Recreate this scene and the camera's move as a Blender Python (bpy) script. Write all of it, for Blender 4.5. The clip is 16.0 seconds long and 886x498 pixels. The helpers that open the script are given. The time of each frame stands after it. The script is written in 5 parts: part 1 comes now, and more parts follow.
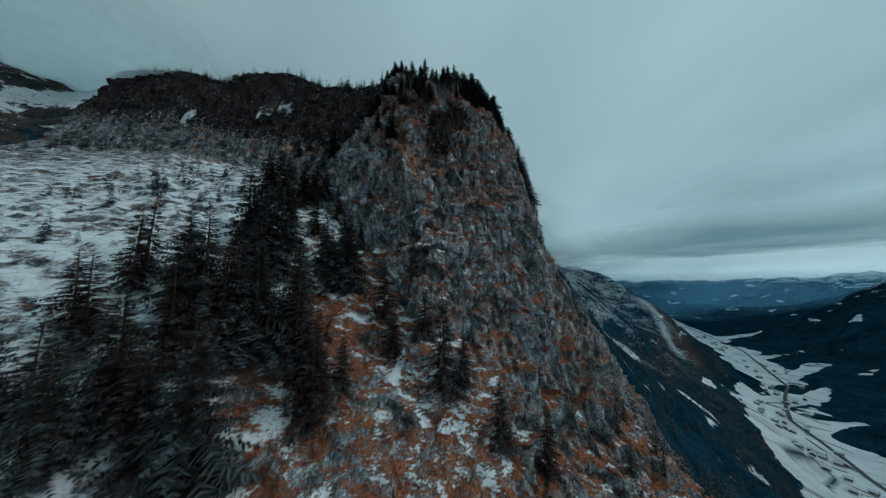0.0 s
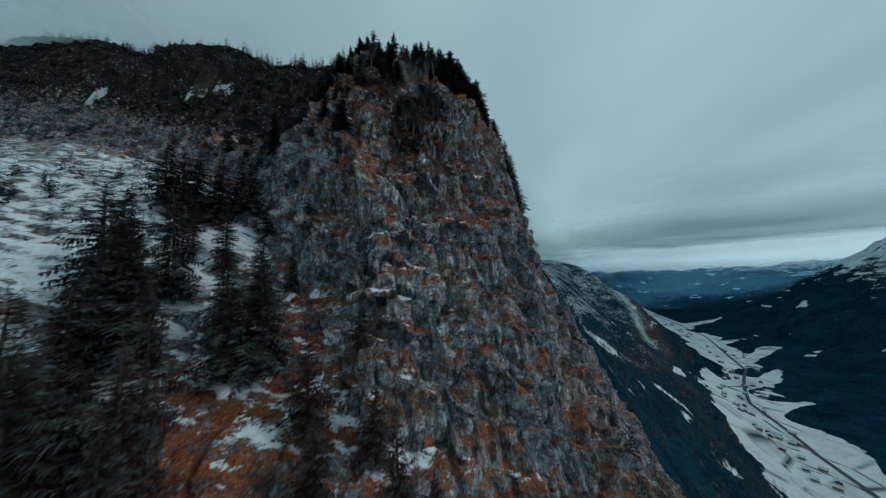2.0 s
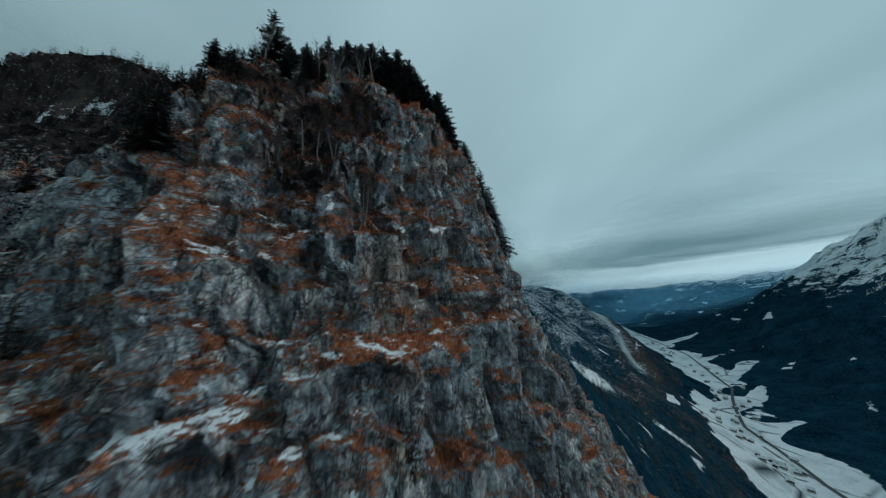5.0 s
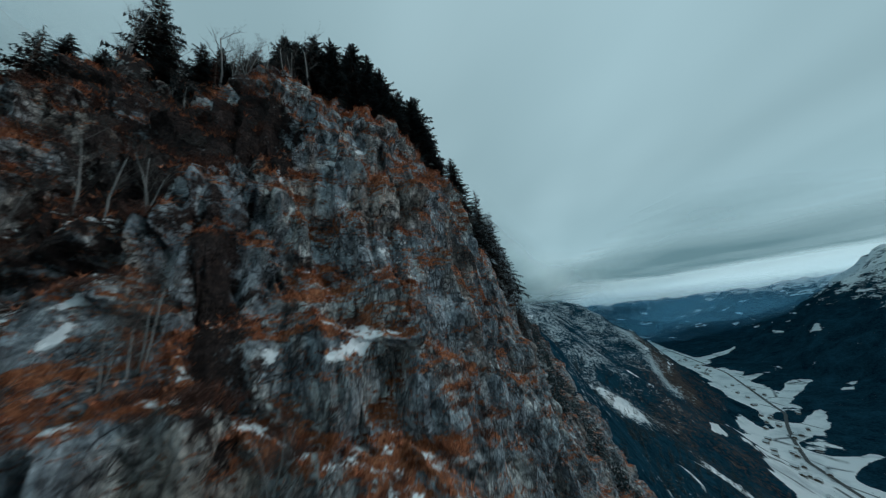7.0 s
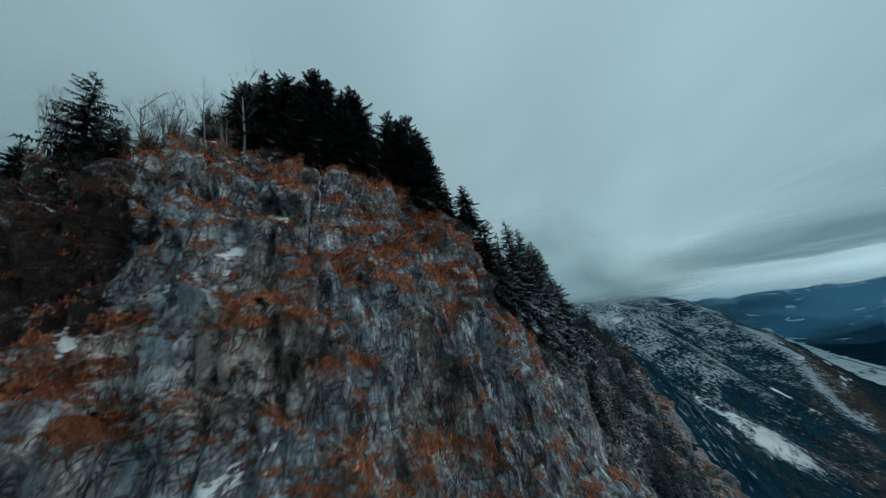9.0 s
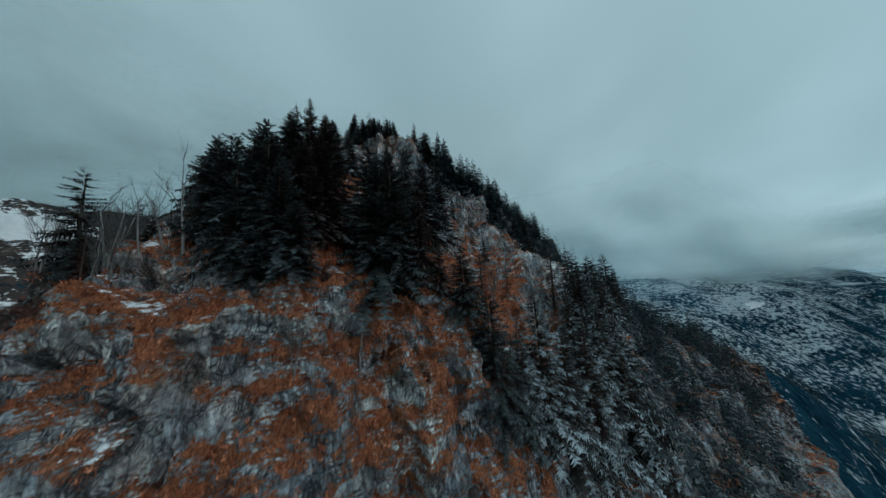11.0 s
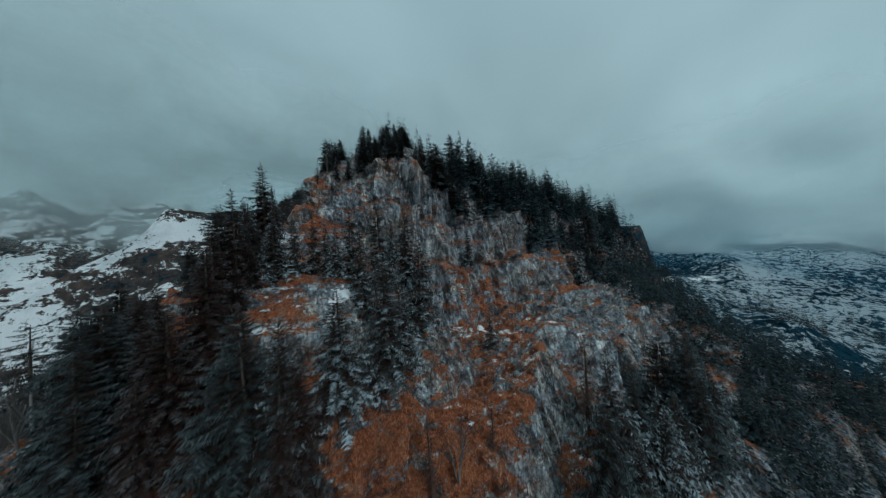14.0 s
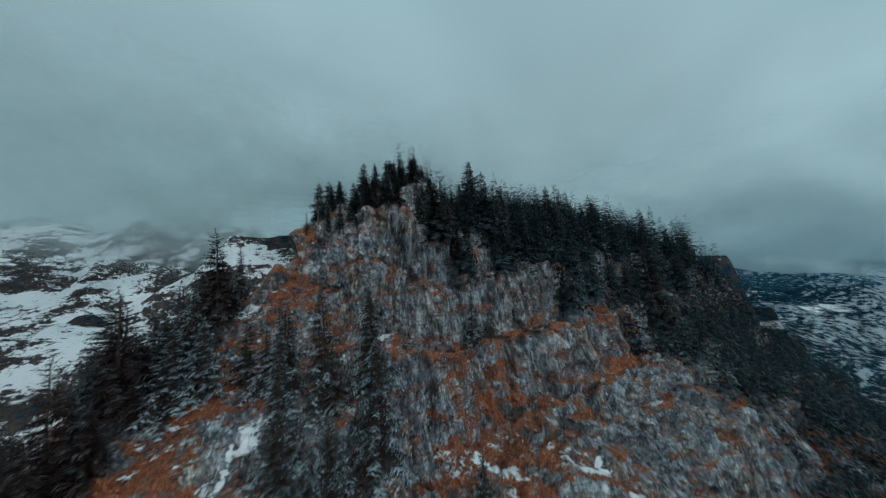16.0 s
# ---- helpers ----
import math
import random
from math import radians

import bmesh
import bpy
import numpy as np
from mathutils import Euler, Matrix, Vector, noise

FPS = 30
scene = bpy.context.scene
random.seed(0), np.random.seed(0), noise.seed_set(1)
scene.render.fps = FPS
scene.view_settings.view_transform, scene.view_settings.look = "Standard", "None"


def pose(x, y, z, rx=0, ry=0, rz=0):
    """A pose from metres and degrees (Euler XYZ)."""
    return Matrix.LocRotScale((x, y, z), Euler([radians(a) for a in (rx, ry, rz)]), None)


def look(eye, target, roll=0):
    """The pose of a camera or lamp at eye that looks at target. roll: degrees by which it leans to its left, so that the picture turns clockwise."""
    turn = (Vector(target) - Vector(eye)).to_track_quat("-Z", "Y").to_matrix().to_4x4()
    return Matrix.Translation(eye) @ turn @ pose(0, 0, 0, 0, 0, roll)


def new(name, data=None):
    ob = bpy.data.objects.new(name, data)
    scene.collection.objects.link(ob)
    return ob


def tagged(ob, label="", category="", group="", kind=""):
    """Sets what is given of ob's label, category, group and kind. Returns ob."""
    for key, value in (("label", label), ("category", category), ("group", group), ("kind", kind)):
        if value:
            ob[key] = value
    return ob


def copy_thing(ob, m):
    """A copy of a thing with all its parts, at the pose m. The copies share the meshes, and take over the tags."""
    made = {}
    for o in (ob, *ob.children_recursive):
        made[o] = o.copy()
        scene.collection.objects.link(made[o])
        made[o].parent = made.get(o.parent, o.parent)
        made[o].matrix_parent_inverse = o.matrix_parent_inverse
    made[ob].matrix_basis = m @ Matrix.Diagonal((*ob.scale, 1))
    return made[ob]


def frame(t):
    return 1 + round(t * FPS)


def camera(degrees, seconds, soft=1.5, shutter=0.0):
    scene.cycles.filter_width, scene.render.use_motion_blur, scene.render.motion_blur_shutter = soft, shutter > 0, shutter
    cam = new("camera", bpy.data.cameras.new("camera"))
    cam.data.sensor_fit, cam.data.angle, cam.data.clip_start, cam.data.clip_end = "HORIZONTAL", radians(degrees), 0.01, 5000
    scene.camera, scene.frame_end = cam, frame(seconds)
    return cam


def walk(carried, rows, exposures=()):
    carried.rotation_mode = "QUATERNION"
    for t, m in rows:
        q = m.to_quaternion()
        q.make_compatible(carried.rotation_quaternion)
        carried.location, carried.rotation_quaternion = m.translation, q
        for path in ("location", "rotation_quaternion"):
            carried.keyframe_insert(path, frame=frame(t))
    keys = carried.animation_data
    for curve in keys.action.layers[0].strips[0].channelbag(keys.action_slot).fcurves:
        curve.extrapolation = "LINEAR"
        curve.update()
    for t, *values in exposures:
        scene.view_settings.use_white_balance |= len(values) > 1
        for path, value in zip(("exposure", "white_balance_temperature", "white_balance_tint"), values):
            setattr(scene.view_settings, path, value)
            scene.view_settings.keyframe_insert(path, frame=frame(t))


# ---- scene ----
cam = camera(119.3, 16.0, soft=1.2, shutter=0.5)
PATH = [
    (0, (0.00, 0.00, -0.00), (0.00, 99.36, 11.32), -0.00),
    (0.5, (0.91, 6.39, 4.38), (2.35, 105.89, 14.22), -0.01),
    (1, (1.89, 13.08, 8.72), (5.16, 112.65, 17.39), -0.11),
    (1.5, (2.90, 19.92, 12.73), (8.01, 119.45, 20.89), -0.45),
    (2, (4.20, 27.16, 16.48), (11.25, 126.55, 25.00), -0.95),
    (2.5, (5.67, 34.36, 19.81), (14.39, 133.51, 29.43), -1.40),
    (3, (7.47, 41.95, 23.29), (17.97, 140.73, 34.73), -1.89),
    (3.5, (9.43, 49.11, 26.73), (21.26, 147.53, 39.96), -2.34),
    (4, (11.67, 56.42, 30.54), (25.01, 154.34, 45.85), -2.87),
    (4.2, (12.67, 59.22, 32.12), (26.50, 156.95, 48.15), -3.22),
    (6.3, (26.59, 86.29, 48.52), (41.08, 182.64, 71.05), -5.15),
    (6.5, (28.03, 88.71, 50.30), (41.87, 185.00, 73.50), -5.22),
    (7, (32.07, 94.62, 55.06), (42.60, 190.99, 79.59), -5.63),
    (7.5, (36.07, 99.74, 59.58), (41.75, 196.24, 85.17), -5.84),
    (8, (40.34, 104.67, 64.43), (39.72, 201.14, 90.77), -6.29),
    (8.5, (44.49, 109.04, 69.15), (36.99, 205.12, 95.82), -6.57),
    (9, (48.88, 113.30, 74.19), (33.90, 208.36, 101.35), -6.93),
    (9.5, (53.42, 117.23, 79.88), (30.10, 211.03, 105.54), -6.30),
    (10, (57.54, 121.35, 86.22), (25.92, 213.41, 109.16), -5.69),
    (10.2, (59.02, 123.03, 88.73), (24.29, 214.30, 110.28), -5.34),
    (12.3, (72.35, 141.86, 114.67), (15.11, 223.17, 125.34), -3.35),
    (12.5, (73.42, 143.82, 117.14), (14.52, 224.07, 126.68), -3.47),
    (13, (75.67, 149.20, 123.28), (12.79, 226.64, 130.21), -3.75),
    (13.5, (76.89, 154.98, 128.79), (10.46, 229.57, 133.62), -3.94),
    (14, (77.41, 161.18, 134.09), (7.62, 232.70, 137.88), -4.33),
    (14.5, (77.41, 167.51, 139.13), (4.65, 236.01, 142.75), -4.67),
    (15, (76.78, 174.14, 143.61), (1.18, 239.41, 148.58), -4.87),
    (15.5, (75.50, 180.61, 147.54), (-2.58, 242.72, 154.32), -4.74),
    (16, (73.55, 187.61, 151.29), (-6.97, 246.14, 160.87), -4.16),
]
walk(cam, [(t, look(eye, target, roll)) for t, eye, target, roll in PATH], [(0, -0.15), (4.2, -0.10), (10.2, -0.06), (16, 0.0)])

# ---- world and light: a dim overcast winter day ----
world = bpy.data.worlds.new("overcast_sky")
scene.world = world
world.use_nodes = True
wn, wl = world.node_tree.nodes, world.node_tree.links
wn.clear()
w_out = wn.new("ShaderNodeOutputWorld")
w_bg = wn.new("ShaderNodeBackground")
w_bg.inputs["Strength"].default_value = 1.0
w_co = wn.new("ShaderNodeTexCoord")
w_sep = wn.new("ShaderNodeSeparateXYZ")
wl.new(w_co.outputs["Generated"], w_sep.inputs[0])


def wmath(op, a, b=None, clamp=False):
    n = wn.new("ShaderNodeMath")
    n.operation, n.use_clamp = op, clamp
    for k, v in enumerate((a, b)):
        if v is None:
            continue
        if isinstance(v, (int, float)):
            n.inputs[k].default_value = v
        else:
            wl.new(v, n.inputs[k])
    return n.outputs[0]


# the cloud deck is flat: its pattern runs together towards the horizon
w_z = wmath("ADD", wmath("MAXIMUM", w_sep.outputs["Z"], 0.0), 0.13)
w_comb = wn.new("ShaderNodeCombineXYZ")
wl.new(wmath("DIVIDE", w_sep.outputs["X"], w_z), w_comb.inputs[0])
wl.new(wmath("DIVIDE", w_sep.outputs["Y"], w_z), w_comb.inputs[1])
w_map = wn.new("ShaderNodeMapping")
w_map.inputs["Rotation"].default_value = (0, 0, radians(38))
w_map.inputs["Scale"].default_value = (0.30, 0.12, 1.0)
w_map.inputs["Location"].default_value = (0.35, 0.9, 0.0)
wl.new(w_comb.outputs[0], w_map.inputs[0])
w_noise = wn.new("ShaderNodeTexNoise")
w_noise.inputs["Scale"].default_value = 1.0
w_noise.inputs["Detail"].default_value = 4.0
w_noise.inputs["Roughness"].default_value = 0.5
w_noise.inputs["Distortion"].default_value = 0.35
wl.new(w_map.outputs[0], w_noise.inputs["Vector"])
w_ramp = wn.new("ShaderNodeValToRGB")
w_ramp.color_ramp.interpolation = "EASE"
w_ramp.color_ramp.elements[0].position, w_ramp.color_ramp.elements[0].color = 0.37, (0.235, 0.372, 0.42, 1)
w_ramp.color_ramp.elements[1].position, w_ramp.color_ramp.elements[1].color = 0.64, (0.43, 0.63, 0.70, 1)
wl.new(w_noise.outputs["Fac"], w_ramp.inputs[0])
# a physical sky behind the deck, which shows only as a slight tint
w_sky = wn.new("ShaderNodeTexSky")
w_sky.sky_type, w_sky.sun_disc = "NISHITA", False
w_sky.sun_elevation, w_sky.sun_rotation = radians(30), radians(103)
w_skys = wn.new("ShaderNodeVectorMath")
w_skys.operation = "SCALE"
w_skys.inputs["Scale"].default_value = 0.05
wl.new(w_sky.outputs[0], w_skys.inputs[0])
w_mix = wn.new("ShaderNodeMixRGB")
w_mix.inputs[0].default_value = 0.04
wl.new(w_ramp.outputs[0], w_mix.inputs[1])
wl.new(w_skys.outputs[0], w_mix.inputs[2])
# the deck is thinner overhead and towards the open valley, thicker over the heights
w_open = wmath("ADD", wmath("MULTIPLY", w_sep.outputs["X"], 0.80), wmath("MULTIPLY", w_sep.outputs["Y"], 0.22))
w_open = wmath("MULTIPLY", wmath("ADD", w_open, 0.30, True), 0.54)
w_over = wmath("MULTIPLY", wmath("MAXIMUM", w_sep.outputs["Z"], 0.0), 0.38)
w_level = wmath("MINIMUM", wmath("ADD", wmath("MAXIMUM", w_open, w_over), 0.64), 1.12)
# under the deck a clear gap over the far end of the valley
w_gap = wmath("SUBTRACT", 1.0, wmath("DIVIDE", wmath("ABSOLUTE", wmath("SUBTRACT", w_sep.outputs["Z"], 0.020)), 0.026), True)
w_gap = wmath("MULTIPLY", w_gap, wmath("MULTIPLY", wmath("SUBTRACT", w_noise.outputs["Fac"], 0.36), 3.0, True))
w_gap = wmath("MULTIPLY", w_gap, wmath("MULTIPLY", wmath("MAXIMUM", w_sep.outputs["X"], 0.0), 0.55))
# a thick grey bank lies just over that gap
w_bank = wmath("SUBTRACT", 1.0, wmath("DIVIDE", wmath("ABSOLUTE", wmath("SUBTRACT", w_sep.outputs["Z"], 0.105)), 0.075), True)
w_bank = wmath("MULTIPLY", w_bank, wmath("MULTIPLY", wmath("MAXIMUM", w_sep.outputs["X"], 0.0), wmath("SUBTRACT", wmath("MULTIPLY", w_noise.outputs["Fac"], -1.6), -0.80)))
w_gap = wmath("SUBTRACT", w_gap, w_bank)
w_level = wmath("ADD", w_level, w_gap)
w_low = wmath("SUBTRACT", 1.0, wmath("DIVIDE", wmath("ABSOLUTE", wmath("SUBTRACT", w_sep.outputs["Z"], 0.15)), 0.22), True)
w_level = wmath("ADD", w_level, wmath("MULTIPLY", w_low, wmath("MULTIPLY", wmath("ADD", w_sep.outputs["X"], 0.05, True), 0.38)))
w_dim = wn.new("ShaderNodeVectorMath")
w_dim.operation = "SCALE"
wl.new(w_mix.outputs[0], w_dim.inputs[0])
wl.new(w_level, w_dim.inputs["Scale"])
wl.new(w_dim.outputs[0], w_bg.inputs["Color"])
wl.new(w_bg.outputs[0], w_out.inputs[0])

sun_data = bpy.data.lights.new("sun_behind_cloud", "SUN")
sun_data.energy, sun_data.angle, sun_data.color = 0.76, radians(20), (0.93, 0.98, 1.0)
sun = new("sun_behind_cloud", sun_data)
sun.matrix_world = look((0, 0, 0), (-0.84, 0.20, -0.50)).copy()

# ---- materials ----
def material(name):
    m = bpy.data.materials.new(name)
    m.use_nodes = True
    nt = m.node_tree
    return m, nt, nt.nodes["Principled BSDF"]


class Net:
    """Short hand for a node tree."""

    def __init__(self, nt):
        self.nt = nt

    def node(self, kind, **values):
        n = self.nt.nodes.new(kind)
        for key, value in values.items():
            n.inputs[key.replace("_", " ")].default_value = value
        return n

    def link(self, a, b):
        self.nt.links.new(a, b)

    def coord(self, scale=(1, 1, 1), rot=(0, 0, 0), space="Object"):
        c, m = self.node("ShaderNodeTexCoord"), self.node("ShaderNodeMapping")
        m.inputs["Scale"].default_value, m.inputs["Rotation"].default_value = scale, rot
        self.link(c.outputs[space], m.inputs[0])
        return m.outputs[0]

    def noise(self, vec, scale, detail=4.0, rough=0.55, distort=0.0):
        n = self.node("ShaderNodeTexNoise", Scale=scale, Detail=detail, Roughness=rough, Distortion=distort)
        self.link(vec, n.inputs["Vector"])
        return n.outputs["Fac"]

    def ramp(self, fac, *stops):
        n = self.node("ShaderNodeValToRGB")
        e = n.color_ramp.elements
        while len(e) < len(stops):
            e.new(0.5)
        for el, (p, c) in zip(e, stops):
            el.position, el.color = p, (*c, 1) if len(c) == 3 else c
        self.link(fac, n.inputs[0])
        return n.outputs[0]

    def mix(self, fac, a, b, blend="MIX"):
        n = self.node("ShaderNodeMixRGB")
        n.blend_type = blend
        for k, v in enumerate((fac, a, b)):
            if isinstance(v, (int, float)):
                n.inputs[k].default_value = v
            elif isinstance(v, tuple):
                n.inputs[k].default_value = (*v, 1)
            else:
                self.link(v, n.inputs[k])
        return n.outputs[0]

    def math(self, op, a, b=0.0, clamp=False):
        n = self.node("ShaderNodeMath")
        n.operation, n.use_clamp = op, clamp
        for k, v in enumerate((a, b)):
            if isinstance(v, (int, float)):
                n.inputs[k].default_value = v
            else:
                self.link(v, n.inputs[k])
        return n.outputs[0]

    def attr(self, name):
        n = self.node("ShaderNodeAttribute")
        n.attribute_name = name
        return n.outputs["Fac"]

    def bump(self, height, strength, distance):
        n = self.node("ShaderNodeBump", Strength=strength, Distance=distance)
        self.link(height, n.inputs["Height"])
        return n.outputs[0]


def step(net, value, edge, width):
    """0 below edge, 1 above it, over a short width."""
    return net.math("ADD", net.math("MULTIPLY", net.math("SUBTRACT", value, edge), 1.0 / width), 0.5, clamp=True)


def facets(net, vec, scale):
    """Broken stone: a height of tilted facets, the distance to the joints and a random shade for each block."""
    v = net.node("ShaderNodeTexVoronoi", Scale=scale)
    e = net.node("ShaderNodeTexVoronoi", Scale=scale)
    e.feature = "DISTANCE_TO_EDGE"
    net.link(vec, v.inputs["Vector"]), net.link(vec, e.inputs["Vector"])
    sub, tilt, dot = net.node("ShaderNodeVectorMath"), net.node("ShaderNodeVectorMath"), net.node("ShaderNodeVectorMath")
    sub.operation, tilt.operation, dot.operation = "SUBTRACT", "SUBTRACT", "DOT_PRODUCT"
    net.link(vec, sub.inputs[0]), net.link(v.outputs["Position"], sub.inputs[1])
    net.link(v.outputs["Color"], tilt.inputs[0])
    tilt.inputs[1].default_value = (0.5, 0.5, 0.5)
    net.link(sub.outputs[0], dot.inputs[0]), net.link(tilt.outputs[0], dot.inputs[1])
    sep = net.node("ShaderNodeSeparateColor")
    net.link(v.outputs["Color"], sep.inputs[0])
    return dot.outputs["Value"], e.outputs["Distance"], sep.outputs[0]


def rock_material():
    m, nt, b = material("weathered_limestone")
    n = Net(nt)
    flat = n.coord((1, 1, 1))
    slant = n.coord((1, 1, 0.62), (radians(24), radians(-18), 0))
    bent = n.node("ShaderNodeMixRGB")
    bent.blend_type = "ADD"
    bent.inputs[0].default_value = 0.9
    nz = n.node("ShaderNodeTexNoise", Scale=0.9, Detail=5.0, Roughness=0.65)
    n.link(slant, nz.inputs["Vector"]), n.link(slant, bent.inputs[1]), n.link(nz.outputs["Color"], bent.inputs[2])
    warped = bent.outputs[0]
    h1, e1, c1 = facets(n, warped, 0.17)
    h2, e2, c2 = facets(n, warped, 0.62)
    upright = n.node("ShaderNodeMixRGB")
    upright.blend_type = "ADD"
    upright.inputs[0].default_value = 0.35
    n.link(n.coord((1, 1, 0.36), (radians(9), radians(-12), 0)), upright.inputs[1]), n.link(nz.outputs["Color"], upright.inputs[2])
    h3, e3, c3 = facets(n, upright.outputs[0], 1.05)
    h4, e4, c4 = facets(n, warped, 1.9)
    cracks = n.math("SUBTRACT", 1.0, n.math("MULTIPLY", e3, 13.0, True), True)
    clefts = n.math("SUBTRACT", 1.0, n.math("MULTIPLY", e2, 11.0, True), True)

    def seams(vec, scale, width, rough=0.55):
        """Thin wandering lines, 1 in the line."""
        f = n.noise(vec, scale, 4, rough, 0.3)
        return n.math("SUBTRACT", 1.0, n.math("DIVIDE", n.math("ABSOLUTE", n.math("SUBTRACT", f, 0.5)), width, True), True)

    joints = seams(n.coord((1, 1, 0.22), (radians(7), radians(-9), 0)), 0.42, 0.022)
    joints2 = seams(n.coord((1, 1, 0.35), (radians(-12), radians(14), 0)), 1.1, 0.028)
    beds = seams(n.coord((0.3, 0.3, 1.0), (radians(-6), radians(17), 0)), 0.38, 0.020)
    big = n.noise(n.coord((1, 1, 0.5)), 0.075, 5, 0.6, 0.6)
    big2 = n.noise(n.coord((1, 1, 0.6)), 0.13, 5, 0.65, 0.4)
    mid = n.noise(slant, 0.42, 7, 0.66)
    fine = n.noise(flat, 2.2, 8, 0.75)
    streak = n.noise(n.coord((1, 1, 0.16)), 0.8, 5, 0.7)
    grey = n.ramp(mid, (0.30, (0.11, 0.123, 0.14)), (0.45, (0.38, 0.41, 0.445)), (0.60, (0.55, 0.565, 0.59)), (0.74, (0.74, 0.72, 0.69)))
    grey = n.mix(0.22, grey, n.ramp(streak, (0.34, (0.10, 0.11, 0.12)), (0.52, (0.42, 0.44, 0.46)), (0.68, (0.66, 0.64, 0.61))))
    grey = n.mix(n.math("MULTIPLY", step(n, big2, 0.55, 0.10), 0.7), grey, n.ramp(mid, (0.3, (0.42, 0.40, 0.375)), (0.6, (0.82, 0.77, 0.71))))
    warm = n.mix(n.math("MULTIPLY", step(n, big, 0.58, 0.10), 0.6), grey, n.ramp(mid, (0.3, (0.30, 0.19, 0.14)), (0.65, (0.74, 0.53, 0.41))))
    shade = n.math("ADD", n.math("ADD", n.math("MULTIPLY", c1, 0.26), n.math("MULTIPLY", c4, 0.22)), n.math("ADD", n.math("MULTIPLY", c2, 0.26), n.math("MULTIPLY", c3, 0.26)))
    warm = n.mix(0.8, warm, n.ramp(shade, (0.22, (0.20, 0.23, 0.26)), (0.48, (0.86, 0.95, 1.0)), (0.76, (1.70, 1.80, 1.82))), "MULTIPLY")
    # crevice shade put into the colour as black runs and joint lines
    shade_runs = step(n, n.noise(n.coord((1, 1, 0.33)), 0.20, 6, 0.7), 0.60, 0.10)
    warm = n.mix(n.math("MULTIPLY", shade_runs, 0.75), warm, (0.06, 0.066, 0.076))
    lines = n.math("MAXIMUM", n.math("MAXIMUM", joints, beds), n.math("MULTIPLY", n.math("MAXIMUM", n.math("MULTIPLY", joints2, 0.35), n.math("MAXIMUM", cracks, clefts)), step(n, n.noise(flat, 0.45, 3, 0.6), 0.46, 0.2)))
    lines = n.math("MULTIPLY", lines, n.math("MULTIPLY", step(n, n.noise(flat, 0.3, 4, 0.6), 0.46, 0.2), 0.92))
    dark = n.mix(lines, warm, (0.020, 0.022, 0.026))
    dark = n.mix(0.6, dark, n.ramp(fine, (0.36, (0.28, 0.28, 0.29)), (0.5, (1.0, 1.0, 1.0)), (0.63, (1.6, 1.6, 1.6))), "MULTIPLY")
    # dry grass on what is less steep
    blades = n.noise(n.coord((1, 1, 0.45)), 2.6, 7, 0.82, 0.8)
    tone = n.noise(flat, 0.22, 5, 0.65)
    # dark end of the ramp paints in the shadows between tufts
    grassc = n.ramp(blades, (0.36, (0.07, 0.022, 0.014)), (0.5, (0.60, 0.19, 0.085)), (0.64, (0.95, 0.44, 0.24)))
    grassc = n.mix(n.math("MULTIPLY", step(n, tone, 0.58, 0.12), 0.8), grassc, n.ramp(blades, (0.3, (0.035, 0.014, 0.012)), (0.7, (0.16, 0.055, 0.04))))
    wob = n.math("MULTIPLY", n.math("SUBTRACT", n.noise(n.coord((0.5, 0.5, 1.5), (radians(-6), radians(15), 0)), 1.8, 8, 0.82), 0.5), 5.0)
    bands = n.math("MULTIPLY", n.math("SUBTRACT", n.noise(n.coord((0.16, 0.16, 1.0), (radians(-5), radians(15), 0)), 0.62, 5, 0.6), 0.5), 3.0)
    held = n.math("ADD", n.math("MULTIPLY", n.attr("grass"), 0.85), n.math("ADD", wob, bands))
    gmask = step(n, held, 0.50, 0.10)
    heath = n.ramp(n.noise(flat, 1.6, 7, 0.8), (0.35, (0.016, 0.013, 0.014)), (0.55, (0.056, 0.038, 0.036)), (0.72, (0.14, 0.088, 0.074)))
    hmask = step(n, n.math("ADD", n.attr("heath"), n.math("MULTIPLY", n.math("SUBTRACT", n.noise(flat, 0.55, 7, 0.75), 0.5), 2.4)), 0.55, 0.16)
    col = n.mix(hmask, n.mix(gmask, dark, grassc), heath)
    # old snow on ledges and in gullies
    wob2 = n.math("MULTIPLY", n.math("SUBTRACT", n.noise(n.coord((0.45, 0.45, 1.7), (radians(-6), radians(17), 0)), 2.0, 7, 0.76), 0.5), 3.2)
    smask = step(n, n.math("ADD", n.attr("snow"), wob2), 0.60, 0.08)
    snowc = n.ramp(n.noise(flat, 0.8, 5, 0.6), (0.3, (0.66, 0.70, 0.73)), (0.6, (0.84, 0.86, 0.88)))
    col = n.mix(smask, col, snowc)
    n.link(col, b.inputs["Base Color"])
    n.link(n.ramp(smask, (0, (0.92, 0.92, 0.92)), (1, (0.65, 0.65, 0.65))), b.inputs["Roughness"])
    rockh = n.math("SUBTRACT", n.math("MULTIPLY", mid, 1.3), n.math("MULTIPLY", lines, 0.55))
    rockh = n.math("ADD", rockh, n.math("MULTIPLY", fine, 0.42))
    rockh = n.math("ADD", rockh, n.math("MULTIPLY", h1, 0.9))
    rockh = n.math("ADD", rockh, n.math("MULTIPLY", h2, 1.3))
    rockh = n.math("ADD", rockh, n.math("ADD", n.math("MULTIPLY", h3, 1.2), n.math("MULTIPLY", h4, 0.8)))
    gh = n.math("MULTIPLY", blades, 1.5)
    mh = n.node("ShaderNodeMix")
    n.link(gmask, mh.inputs[0]), n.link(rockh, mh.inputs[2]), n.link(gh, mh.inputs[3])
